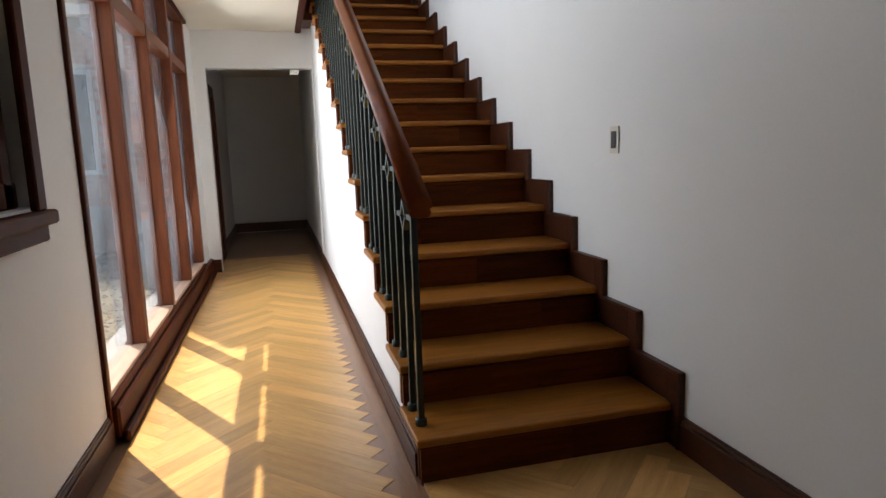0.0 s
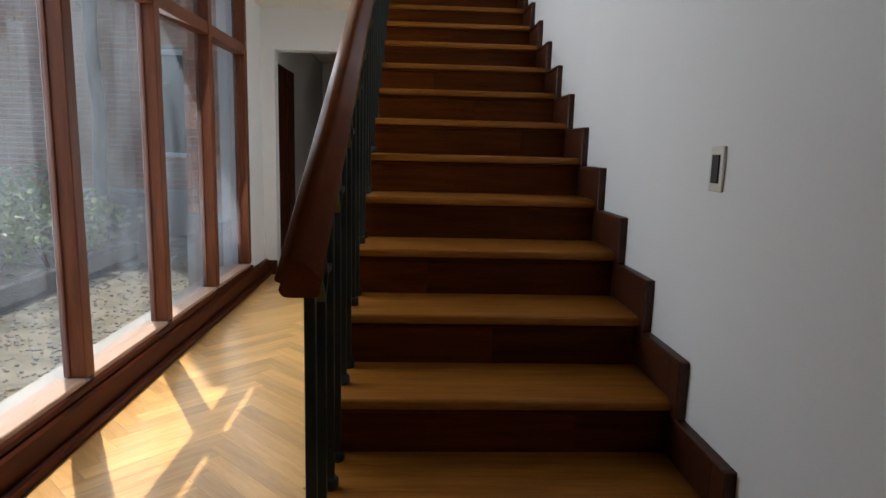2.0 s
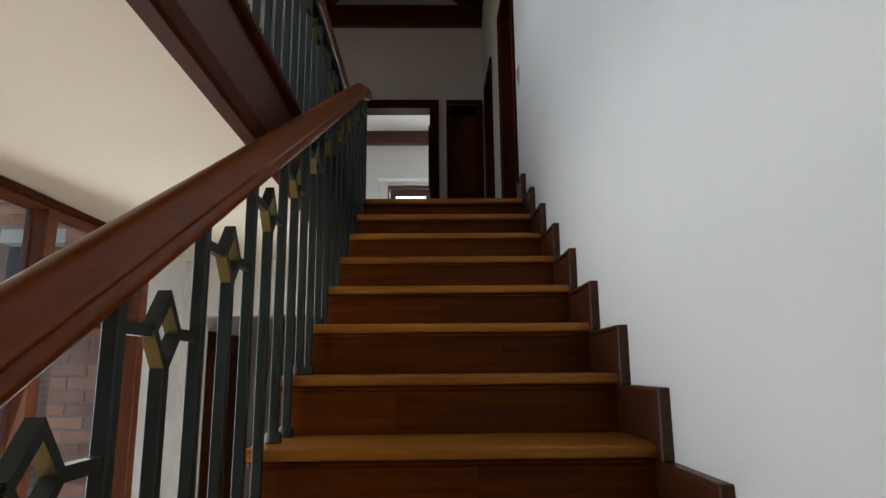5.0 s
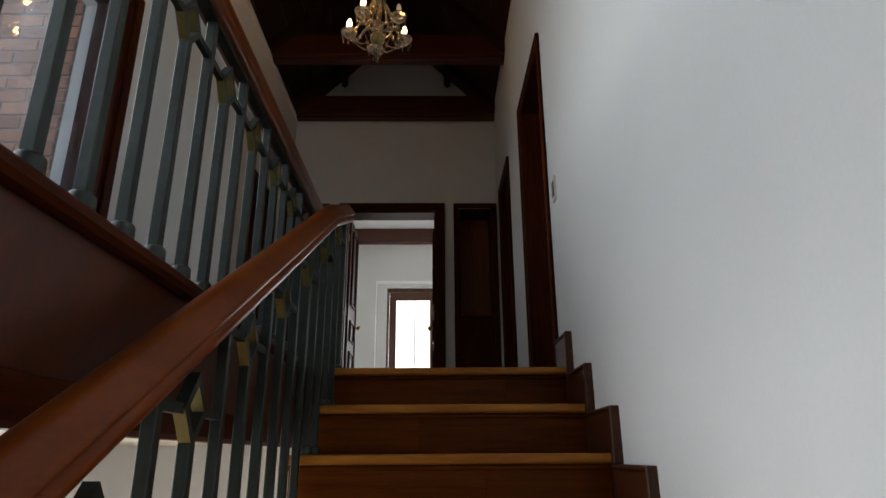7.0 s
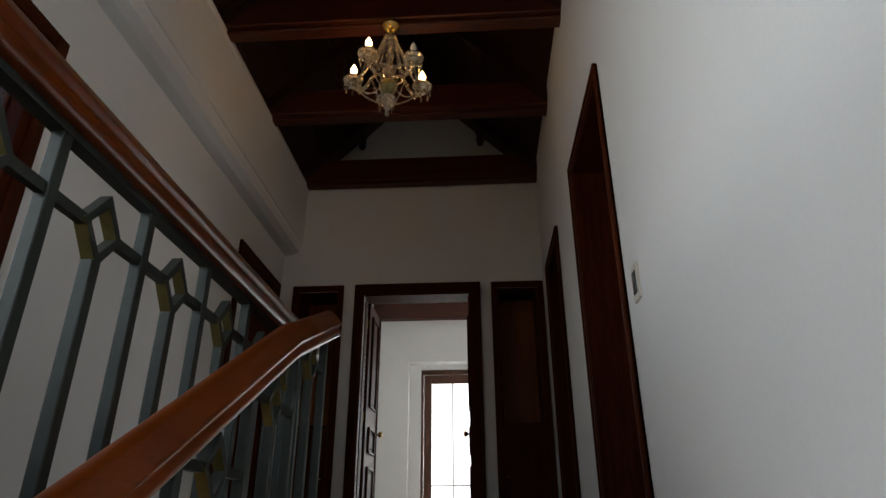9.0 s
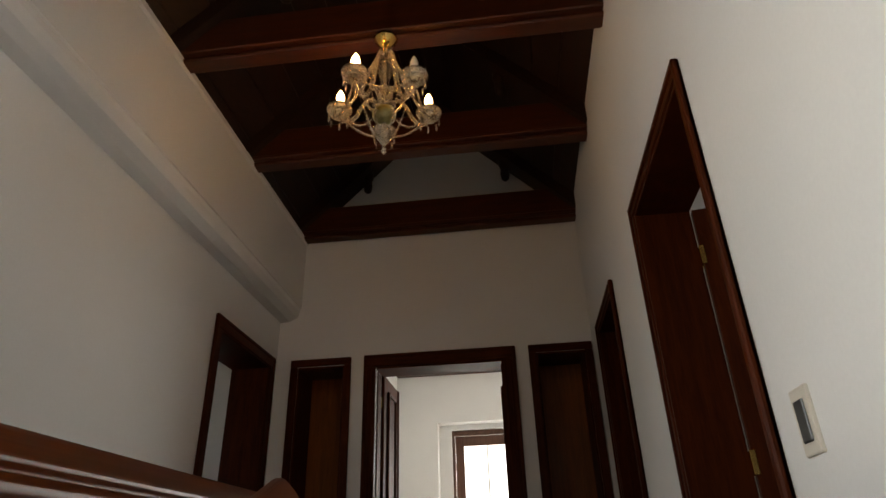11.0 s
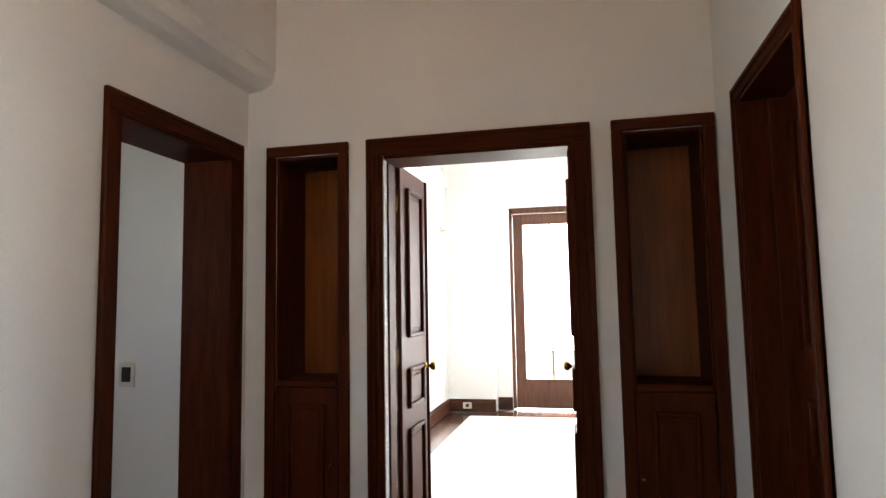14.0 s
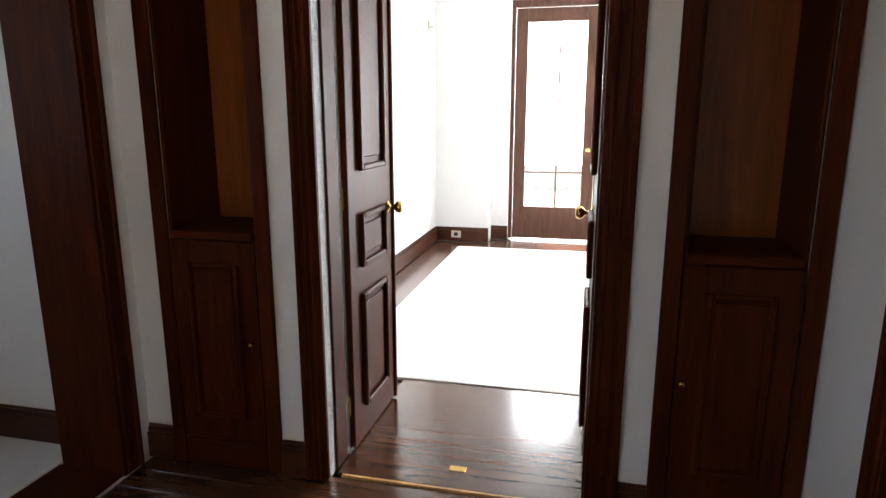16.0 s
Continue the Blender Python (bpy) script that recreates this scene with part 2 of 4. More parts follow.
def sweep(profile, points, bm=None, up=(0, 0, 1), smooth=False):
    """A profile of (side, up) carried along points, with capped ends."""
    b = bmesh.new()
    pts = [Vector(p) for p in points]
    rings = []
    for i, p in enumerate(pts):
        d = (pts[min(i + 1, len(pts) - 1)] - pts[max(i - 1, 0)]).normalized()
        s = d.cross(Vector(up)).normalized()
        u = s.cross(d)
        rings.append([b.verts.new(p + s * a + u * c) for a, c in profile])
    n = len(profile)
    for a, c in zip(rings, rings[1:]):
        for i in range(n):
            f = b.faces.new((a[i], a[(i + 1) % n], c[(i + 1) % n], c[i]))
            f.smooth = smooth
    b.faces.new(rings[0][::-1])
    b.faces.new(rings[-1])
    bmesh.ops.recalc_face_normals(b, faces=b.faces[:])
    return join(bm, b) if bm else b


def circle(r, n=8):
    return [(r * math.cos(2 * math.pi * i / n), r * math.sin(2 * math.pi * i / n)) for i in range(n)]


BASE = {}


def thing(name, at, label, category, group="", kind=""):
    e = new(name)
    e.empty_display_size = 0.1
    e.location = at
    BASE[e] = Vector(at)
    return tagged(e, label, category, group, kind)


def part(name, bm, material, parent=None, label=""):
    me = bpy.data.meshes.new(name)
    bm.to_mesh(me)
    bm.free()
    me.materials.append(material)
    o = new(name, me)
    if parent is not None:
        o.parent = parent
        o.matrix_parent_inverse = Matrix.Translation(-BASE.get(parent, Vector((0, 0, 0))))
        BASE[o] = Vector((0, 0, 0))
    return tagged(o, label)


def single(name, bm, material, label, category, group="", kind=""):
    return tagged(part(name, bm, material), label, category, group, kind)


def setting(name, bm, material, label="", category=""):
    return tagged(part(name, bm, material), label, category, kind="structure")

# ---------- plan ----------
RISE, RUN, Y0 = 0.188, 0.3185, 1.775
UP = 16 * RISE                      # upper floor
WR = 2.066                          # face of the long wall beside the stairs
XS = 0.965                          # open side of the flight
YE = 9.80                           # end wall of the upper hall
TIE = 5.96                          # underside of the tie beams
GX = 0.835                          # edge of the gallery


def nose(k):
    return Y0 + k * RUN


def wall(name, x0, x1, y0, y1, z0, z1, holes=(), axis="y", material=None, label="white painted plaster wall"):
    """A wall with through openings; holes are (from, to, bottom, top) along the axis."""
    b = bmesh.new()
    a0, a1 = (y0, y1) if axis == "y" else (x0, x1)

    def piece(p, q, r, s):
        if q - p > 1e-4 and s - r > 1e-4:
            if axis == "y":
                bx(x0, x1, p, q, r, s, bm=b)
            else:
                bx(p, q, y0, y1, r, s, bm=b)
    cur = a0
    for p, q, r, s in sorted(holes):
        piece(cur, p, z0, z1)
        piece(p, q, z0, r)
        piece(p, q, s, z1)
        cur = q
    piece(cur, a1, z0, z1)
    return setting(name, b, material or M_WHITE, label, "wall")


DOOR_TOP = UP + 1.950
CT = UP + 2.025                     # top of the door casings
# long wall beside the flight, with two doorways upstairs
wall("wall_east", WR, WR + 0.20, -2.5, YE + 0.2, -0.1, 6.2, [(7.155, 7.945, UP, CT - 0.075), (8.75, 9.38, UP, CT - 0.075)])
# window side: lower wall, upper wall, bulkhead
WX = -0.33
wall("wall_west_lower", WX - 0.25, WX, -2.5, 2.90, -0.1, 2.72, [(1.47, 2.41, 1.13, 2.25)])
wall("wall_west_lower_end", WX - 0.25, WX, 6.78, 7.37, -0.1, 2.72)
UX = -0.155
wall("wall_west_upper", UX - 0.25, UX, -2.5, YE, 2.72, 6.25, [(0.0, 6.77, 3.42, 4.91), (8.895, 9.66, UP, DOOR_TOP + 0.01)])
b = sweep([(0.0, 5.33), (0.07, 5.335), (0.125, 5.36), (0.143, 5.40), (0.143, 5.43), (0.153, 5.435), (0.153, 5.95), (0.168, 5.96), (0.168, 5.99), (0.15, 6.0), (0.0, 6.0)], [(UX, -2.5, 0), (UX, YE, 0)], up=(0, 0, 1))
setting("bulkhead", b, M_WHITE, "white plaster bulkhead along the top of the wall", "wall")
# corridor end wall with its opening; back walls
wall("wall_corridor_end", -0.36, XS + 0.02, 7.37, 7.53, -0.1, 2.72, [(-0.20, XS - 0.012, -0.1, 2.285)], "x")
wall("wall_south", -0.8, WR + 0.2, -2.66, -2.5, 0, 6.3, (), "x")
# white wall that closes the flight towards the corridor
b = bmesh.new()
for k in range(1, 17):
    y0 = nose(k) + 0.086
    bx(XS, XS + 0.08, y0, nose(k + 1) + 0.086 if k < 16 else 7.37, 0, RISE * k - 0.045, bm=b)
setting("wall_spandrel", b, M_WHITE, "white painted wall under the stepped flight", "wall")
wall("wall_corridor_far_east", XS, XS + 0.08, 7.37, 11.5, -0.1, 2.72)
wall("wall_corridor_far", -0.6, XS, 11.4, 11.55, -0.1, 2.72, (), "x")
wall("wall_corridor_far_west", -0.38, -0.30, 7.53, 11.5, -0.1, 2.72)
# floors and ceilings
setting("floor", bx(-0.75, WR + 0.2, -2.6, 11.6, -0.2, -0.014), M_BORDER, "subfloor of dark boards under the parquet", "floor")
setting("ceiling_corridor", bx(-0.405, GX - 0.03, -2.5, 11.5, 2.685, 2.90), M_CREAM, "cream plaster ceiling under the gallery", "ceiling")
b = bx(-0.44, GX - 0.03, -2.5, YE + 0.05, 2.905, UP - 0.012)
bx(GX - 0.03, WR + 0.16, nose(16) + 0.056, YE + 0.05, 2.80, UP - 0.012, bm=b)
bx(-0.3, 5.6, YE + 0.05, 14.5, 2.80, UP - 0.012, bm=b)
bx(WR + 0.16, 5.6, 6.0, YE + 0.05, 2.80, UP - 0.012, bm=b)
bx(-1.62, -0.44, 7.4, YE + 0.05, 2.80, UP - 0.012, bm=b)
setting("floor_upper", b, M_HALLFLOOR, "dark varnished upper floor", "floor")

# end wall of the upper hall: niche, double doorway, niche
NL, DR, NR = (-0.043, 0.393), (0.488, 1.540), (1.629, 2.058)
wall("wall_hall_end", -1.62, 5.6, YE, YE + 0.20, UP, 7.6, [(NL[0] + 0.05, NL[1] - 0.05, UP, UP + 1.97), (DR[0] + 0.08, DR[1] - 0.08, UP, DOOR_TOP), (NR[0] + 0.05, NR[1] - 0.05, UP, UP + 1.97)], "x")
# rooms beyond
wall("wall_room_west", -0.25, -0.10, YE + 0.2, 14.4, UP, 6.4)
# the right-hand hole is an unseen opening added for the extra lamp
wall("wall_room_north", -0.25, 5.6, 14.28, 14.5, UP, 6.4, [(0.62, 1.78, UP, 5.36), (2.4, 3.7, UP, 5.42)], "x")
wall("wall_room_north_face", -0.10, 4.6, 14.10, 14.279, UP, 6.32, [(0.45, 1.95, UP, 5.43), (2.2, 3.9, UP, 5.43)], "x")
wall("wall_room_east", 4.6, 4.75, YE + 0.2, 14.4, UP, 6.4)
setting("ceiling_room", bx(-0.25, 4.75, YE + 0.2, 14.5, 6.32, 6.42), M_WHITE, "white plaster ceiling of the bright room", "ceiling")
setting("ceiling_beam", bx(-0.10, 4.6, 13.95, 14.18, 6.08, 6.32, 0.01), M_BEAM, "dark wooden ceiling beam in the bright room", "beam")
# unseen opening added here to let daylight into the side room
wall("wall_side_west", -1.62, -1.5, 7.4, YE, 2.8, 6.0, [(8.2, 8.9, 4.2, 5.1)])
wall("wall_side_south", -1.60, -0.44, 7.25, 7.4, 2.8, 6.0, (), "x")
setting("ceiling_side_west", bx(-1.62, -0.44, 7.25, YE, 5.75, 5.85), M_WHITE, "white ceiling of the side room", "ceiling")
# unseen opening added here to let daylight into the bedrooms
wall("wall_bedroom_east", 5.45, 5.6, 6.0, YE, UP, 6.0, [(7.9, 9.3, 3.9, 5.3)])
wall("wall_bedroom_south", WR + 0.16, 5.5, 6.0, 6.15, UP, 6.0, (), "x")
wall("wall_bedroom_middle", WR + 0.16, 5.5, 8.42, 8.52, UP, 6.0, (), "x")
setting("ceiling_bedroom", bx(WR + 0.16, 5.5, 6.0, YE, 5.75, 5.85), M_WHITE, "white ceiling of the bedrooms", "ceiling")

# open roof over the stairs and the hall
RX = (0.0 + WR) / 2
b = bmesh.new()
for s in (-1, 1):
    half = RX + 0.30
    v = [b.verts.new((RX + s * half, -2.6, 5.86)), b.verts.new((RX, -2.6, 5.86 + half)), b.verts.new((RX, 10.0, 5.86 + half)), b.verts.new((RX + s * half, 10.0, 5.86))]
    w = [b.verts.new(q.co + Vector((0, 0, 0.12))) for q in v]
    b.faces.new(v), b.faces.new(w[::-1])
    for i in range(4):
        b.faces.new((v[i], w[i], w[(i + 1) % 4], v[(i + 1) % 4]))
    n = 9
    for i in range(n):      # boards under the slope, lapped
        d0, d1 = half * i / n, half * (i + 0.96) / n
        q = [(RX + s * (half - d0), 5.85 + d0 - 0.012), (RX + s * (half - d1), 5.85 + d1 - 0.012)]
        f = [b.verts.new((x, y, z)) for (x, z) in q for y in (-2.5, 9.95)]
        g = [b.verts.new(p.co - Vector((0, 0, 0.012 if j < 2 else 0.02))) for j, p in enumerate(f)]
        for quad in ((f[0], f[1], f[3], f[2]), (g[0], g[2], g[3], g[1]), (f[0], f[2], g[2], g[0]), (f[1], g[1], g[3], f[3]), (f[2], f[3], g[3], g[2]), (f[0], g[0], g[1], f[1])):
            b.faces.new(quad)
bmesh.ops.recalc_face_normals(b, faces=b.faces[:])
setting("ceiling_roof", b, M_CEIL, "dark stained boarded roof slopes open to the trusses", "ceiling")


def truss(y):
    t = thing("roof_truss", (RX, y, TIE), "dark stained wooden roof truss with moulded tie beam", "beam", "roof trusses")
    b = bx(-0.03, WR + 0.02, y - 0.06, y + 0.06, TIE + 0.05, TIE + 0.25, 0.006)
    part("tie_beam", b, M_BEAM, t)
    b = bx(-0.03, WR + 0.02, y - 0.075, y + 0.075, TIE + 0.028, TIE + 0.05, 0.006)
    bx(-0.03, WR + 0.02, y - 0.045, y + 0.045, TIE, TIE + 0.028, 0.008, bm=b)
    part("beam_moulding", b, M_BEAM, t)
    for s in (-1, 1):
        pts = [(RX + s * (RX + 0.05), y, 6.03), (RX + s * 0.02, y, 6.03 + RX + 0.03)]
        part("rafter", sweep([(-0.05, -0.11), (0.05, -0.11), (0.05, 0.06), (-0.05, 0.06)], pts, up=(0, 1, 0.001)), M_CEIL, t)
        c = RX + s * 0.545
        b = lathe([(0.012, -0.07), (0.03, -0.05), (0.036, -0.01), (0.03, 0.04), (0.045, 0.07), (0.045, 0.12)], 10, (c, y, 6.42))
        part("corbel", b, M_CEIL, t)
    return t


TR = truss(9.735)
for y in (8.75, 7.85, 6.93, 6.0, 5.07, 4.14, 3.21, 2.28, 1.35, 0.42, -0.51, -1.44):
    copy_thing(TR, pose(RX, y, TIE))

# ---------- staircase ----------
stair = thing("staircase", (XS, nose(1), 0), "straight wooden flight with honey treads and dark brown risers", "stairs")
for k in range(1, 17):
    y, z = nose(k), RISE * k
    last = k == 16
    b = bx(XS - 0.030, WR - 0.012, y, y + RUN + 0.045 if not last else y + 0.12, z - 0.034, z, 0.013, seg=3)
    part("tread", b, M_TREAD, stair)
    cut = XS + 0.25 + 0.62 * ((k * 0.618) % 1.0)
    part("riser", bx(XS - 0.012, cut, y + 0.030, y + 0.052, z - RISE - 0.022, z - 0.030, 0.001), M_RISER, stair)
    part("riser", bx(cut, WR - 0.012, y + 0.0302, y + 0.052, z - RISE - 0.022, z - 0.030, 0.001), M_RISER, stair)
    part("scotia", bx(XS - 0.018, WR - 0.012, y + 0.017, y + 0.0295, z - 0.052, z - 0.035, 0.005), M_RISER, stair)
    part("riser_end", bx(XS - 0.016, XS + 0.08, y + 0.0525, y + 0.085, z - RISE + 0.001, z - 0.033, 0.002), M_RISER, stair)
# stepped skirting on the wall
skirt = thing("stair_skirting", (WR, nose(1), 0), "dark wooden skirting stepped along the wall beside the stairs", "skirting")
SK = 0.138
for k in range(1, 17):
    y, z = nose(k), RISE * k
    b = bx(WR - 0.024, WR + 0.004, y - 0.045, y + 0.032, z - RISE + (SK if k > 1 else 0), z + SK, 0.003)
    part("upright_board", b, M_SKIRT, skirt)
    yn = nose(k + 1) - 0.045 if k < 16 else 7.10
    part("level_board", bx(WR - 0.022, WR + 0.004, y + 0.032, yn + (0.074 if k < 16 else 0), z + 0.001, z + SK, 0.003), M_SKIRT, skirt)
    part("cap_moulding", bx(WR - 0.032, WR + 0.004, y - 0.049, yn - 0.004, z + SK, z + SK + 0.014, 0.004), M_SKIRT, skirt)
    part("cap_moulding", bx(WR - 0.032, WR + 0.004, y - 0.060, y - 0.045, z - RISE + SK + (0.014 if k > 1 else -SK), z + SK + 0.014, 0.004), M_SKIRT, skirt)


def skirting(name, x0, x1, y0, y1, z, side, h=0.13):
    """A moulded skirting board; side is the way it faces."""
    dx, dy = {"e": (1, 0), "w": (-1, 0), "n": (0, 1), "s": (0, -1)}[side]
    b = bmesh.new()
    for t, za, zb, bev in ((0.022, 0, h - 0.03, 0.002), (0.015, h - 0.03, h - 0.012, 0.003), (0.010, h - 0.012, h, 0.003)):
        if dx:
            bx(x0, x0 + dx * t, y0, y1, z + za, z + zb, bev, bm=b)
        else:
            bx(x0, x1, y0, y0 + dy * t, z + za, z + zb, bev, bm=b)
    return setting(name, b, M_SKIRT, "dark wooden skirting board with a moulded top", "skirting")


skirting("baseboard_east", WR, WR, -2.5, nose(1) - 0.062, 0, "w", 0.15)
skirting("baseboard_west", WX, WX, -2.5, 2.89, 0, "e", 0.14)
skirting("baseboard_spandrel", XS - 0.003, XS, nose(1) + 0.08, 7.37, 0, "w", 0.13)
skirting("baseboard_end_left", -0.33, -0.20, 7.37, 7.37, 0, "s", 0.15)
skirting("baseboard_far", -0.30, XS, 11.40, 11.4, 0, "s", 0.16)
skirting("baseboard_far_east", XS, XS, 7.37, 11.4, 0, "w", 0.14)
skirting("baseboard_far_west", -0.30, -0.30, 8.7, 11.4, 0, "e", 0.14)
for a, c in ((UX, NL[0]), (NL[1], DR[0]), (DR[1], NR[0])):
    skirting("baseboard_hall_end", a, c, YE, YE, UP, "s")
skirting("baseboard_hall_west", UX, UX, -2.5, 8.82, UP, "e")
skirting("baseboard_hall_east", WR, WR, 8.0, 8.69, UP, "w")
skirting("baseboard_room_west", -0.10, -0.10, YE + 0.2, 14.28, UP, "e", 0.14)
skirting("baseboard_room_north", -0.10, 0.45, 14.10, 14.10, UP, "s", 0.14)
skirting("baseboard_room_reveal", 0.45, 0.62, 14.28, 14.28, UP, "s", 0.14)
skirting("baseboard_side_room", -0.96, -0.41, YE, YE, UP, "s", 0.13)

# ---------- railings ----------
def baluster_bar(x, y, z0, z1, parent):
    b = bx(x - 0.0125, x + 0.0125, y - 0.0125, y + 0.0125, z0, z1, 0.002)
    o = part("baluster", b, M_IRON, parent)
    c = lathe([(0.024, 0.0), (0.025, 0.004), (0.024, 0.026), (0.019, 0.032)], 14, (x, y, z0))
    part("collar", c, M_IRON, o)


def diamond(x, y, z, parent, left, right):
    """An open iron diamond with level arms to the bars on either side."""
    h, w, t, d = 0.072, 0.058, 0.0105, 0.012
    b = bmesh.new()
    outer = [(0, h), (w, 0), (0, -h), (-w, 0)]
    inner = [(0, h - 2.5 * t), (w - 1.7 * t, 0), (0, -h + 2.5 * t), (-w + 1.7 * t, 0)]
    vo = [[b.verts.new((x + sx * d, y + p, z + q)) for p, q in outer] for sx in (-1, 1)]
    vi = [[b.verts.new((x + sx * d, y + p, z + q)) for p, q in inner] for sx in (-1, 1)]
    for i in range(4):
        j = (i + 1) % 4
        b.faces.new((vo[0][i], vo[0][j], vi[0][j], vi[0][i]))
        b.faces.new((vo[1][i], vi[1][i], vi[1][j], vo[1][j]))
        b.faces.new((vo[0][i], vo[1][i], vo[1][j], vo[0][j]))
        b.faces.new((vi[0][i], vi[0][j], vi[1][j], vi[1][i]))
    bmesh.ops.recalc_face_normals(b, faces=b.faces[:])
    # faces turned south and down take the bronze tone
    for f in b.faces:
        if f.normal.y < -0.2 and f.normal.z < -0.2:
            f.material_index = 1
    o = part("diamond", b, M_IRON, parent, "open diamond with bronze edges")
    o.data.materials.append(M_BRONZE)
    for s, (ya, za) in ((-1, left), (1, right)):
        pts = [(x, y + s * (w - 0.008), z), (x, ya, za)]
        part("arm", sweep([(-0.010, -0.008), (0.010, -0.008), (0.010, 0.008), (-0.010, 0.008)], pts, up=(1, 0, 0)), M_IRON, o)


RAIL_SIDE = [(0.024, -0.047), (0.033, -0.045), (0.039, -0.037), (0.041, -0.026), (0.037, -0.017), (0.0345, -0.013), (0.036, -0.008), (0.0445, -0.003), (0.0455, 0.003), (0.042, 0.010), (0.033, 0.024), (0.021, 0.039), (0.014, 0.046), (0.006, 0.049)]
RAIL = RAIL_SIDE + [(-a, c) for a, c in RAIL_SIDE[::-1]]
RXS = 0.984


def rail_z(y):
    """Middle of the stair handrail above the plan."""
    return float(np.interp(y, (2.0, 6.6, 7.1), (1.030, 3.640, 3.850)))


srail = thing("stair_railing", (RXS, nose(1), 0), "dark green iron stair railing with diamonds under a varnished wooden handrail", "railing")
part("handrail", sweep(RAIL, [(RXS, y, rail_z(y)) for y in (2.09, 3.0, 4.0, 5.0, 6.0, 6.45, 6.6, 6.75, 7.06)], smooth=True), M_RAIL, srail, "varnished reddish wooden handrail")
part("rail_strap", sweep([(-0.015, -0.004), (0.015, -0.004), (0.015, 0.004), (-0.015, 0.004)], [(RXS, y, rail_z(y) - 0.052) for y in (2.16, 3.0, 4.0, 5.0, 6.0, 6.45, 6.6, 6.75, 7.03)]), M_IRON, srail)
for k in range(1, 17):
    y, z = nose(k), RISE * k
    ya, yb = y + 0.140, y + 0.300
    baluster_bar(RXS, ya, z, rail_z(ya) - 0.04, srail)
    if k < 16:
        zd = 1.207 + 0.588 * (yb - 2.704)
        baluster_bar(RXS, yb, z, zd - 0.06, srail)
        diamond(RXS, yb, zd, srail, (ya, zd), (y + RUN + 0.140, zd))

gfas = thing("gallery_edge", (GX, 3, 2.8), "dark wooden fascia with mouldings along the gallery edge", "fascia")
part("fascia", bx(GX - 0.03, GX, -2.5, 7.5, 2.745, UP - 0.012, 0.004), M_BEAM, gfas)
part("lower_moulding", bx(GX - 0.045, GX + 0.022, -2.5, 7.5, 2.665, 2.745, 0.010), M_CASING_H, gfas)
part("nosing", bx(GX - 0.12, GX + 0.035, -2.5, 7.5, UP - 0.0115, UP + 0.024, 0.01), M_CASING_H, gfas)
part("return_board", bx(GX + 0.001, XS + 0.10, nose(16) + 0.06, 7.5, 2.72, UP + 0.001, 0.003), M_BEAM, gfas)
grail = thing("gallery_railing", (GX, 3, UP), "dark green iron gallery railing with diamonds under a varnished wooden handrail", "railing")
GZ = 3.83
part("handrail", sweep(RAIL, [(GX, -2.4, GZ), (GX, 7.48, GZ)], smooth=True), M_RAIL, grail, "varnished reddish wooden handrail")
part("rail_strap", bx(GX - 0.015, GX + 0.015, -2.4, 7.44, GZ - 0.062, GZ - 0.046), M_IRON, grail)
y = 7.238
i = 0
while y > 1.6:
    if i % 2 == 0:
        baluster_bar(GX, y, UP + 0.024, GZ - 0.055, grail)
    else:
        zd = GZ - 0.17
        baluster_bar(GX, y, UP + 0.024, zd - 0.06, grail)
        diamond(GX, y, zd, grail, (y - 0.1465, zd), (y + 0.1465, zd))
    y -= 0.1465
    i += 1

# ---------- corridor windows ----------
def glazing(name, x, posts, z0, z1, transoms, outer, inner, label, pw=0.09, wood=None):
    """A row of fixed lights between posts, in the plane x, from outer to inner."""
    w = tagged(thing(name, (x, posts[0], z0), label, "window"), kind="structure")
    wood = wood or M_FRAME
    for y in posts:
        hw = pw / 2 if y > posts[0] else 0.018
        part("post", bx(outer, inner, y - hw, y + hw, z0, z1, 0.004), wood, w)
        part("stop_bead", bx(inner - 0.090, inner - 0.070, y - hw - 0.007, y + hw + 0.007, z0, z1, 0.002), wood, w)
    for a, c in zip(posts, posts[1:]):
        a, c = a + (pw / 2 if a > posts[0] else 0.018), c - pw / 2
        part("head", bx(outer, inner, a, c, z1 - 0.05, z1, 0.004), wood, w)
        levels = [z0, *transoms, z1 - 0.05]
        for tz in transoms:
            part("transom", bx(outer, inner - 0.006, a, c, tz - 0.045, tz + 0.045, 0.005), wood, w)
        for lo, hi in zip(levels, levels[1:]):
            g = part("pane", bx(inner - 0.083, inner - 0.077, a, c, lo, hi), M_GLASS, w, "dusty clear glass pane")
            g.visible_shadow = False
        part("sill", bx(outer - 0.03, inner - 0.004, a, c, z0 - 0.03, z0, 0.004), M_SILL, w, "worn pale wooden sill")
    return w


POSTS = [2.92, 3.79, 4.775, 5.755, 6.735]
glazing("window_1", -0.38, POSTS, 0.232, 2.685, [2.18], -0.422, -0.315, "tall row of reddish wooden windows with dusty panes", pw=0.08)
b = bx(-0.58, -0.33, 2.90, 6.78, 0.0, 0.20)
setting("window_curb", b, M_CONCRETE, "low plastered curb under the tall windows", "curb")
b = bx(-0.33, -0.302, 2.90, 6.79, 0.170, 0.208, 0.008)
bx(-0.33, -0.282, 2.90, 7.345, 0.02, 0.170, 0.012, bm=b)
bx(-0.282, -0.248, 2.90, 7.345, 0.0, 0.055, 0.012, bm=b)
setting("curb_trim", b, M_CASING_H, "dark moulded wooden trim under the window sill", "skirting")
setting("window_jamb_trim", bx(-0.33, -0.312, 2.875, 2.902, 0.0, 2.72, 0.003), M_CASING, "thin dark wooden jamb strip", "trim")
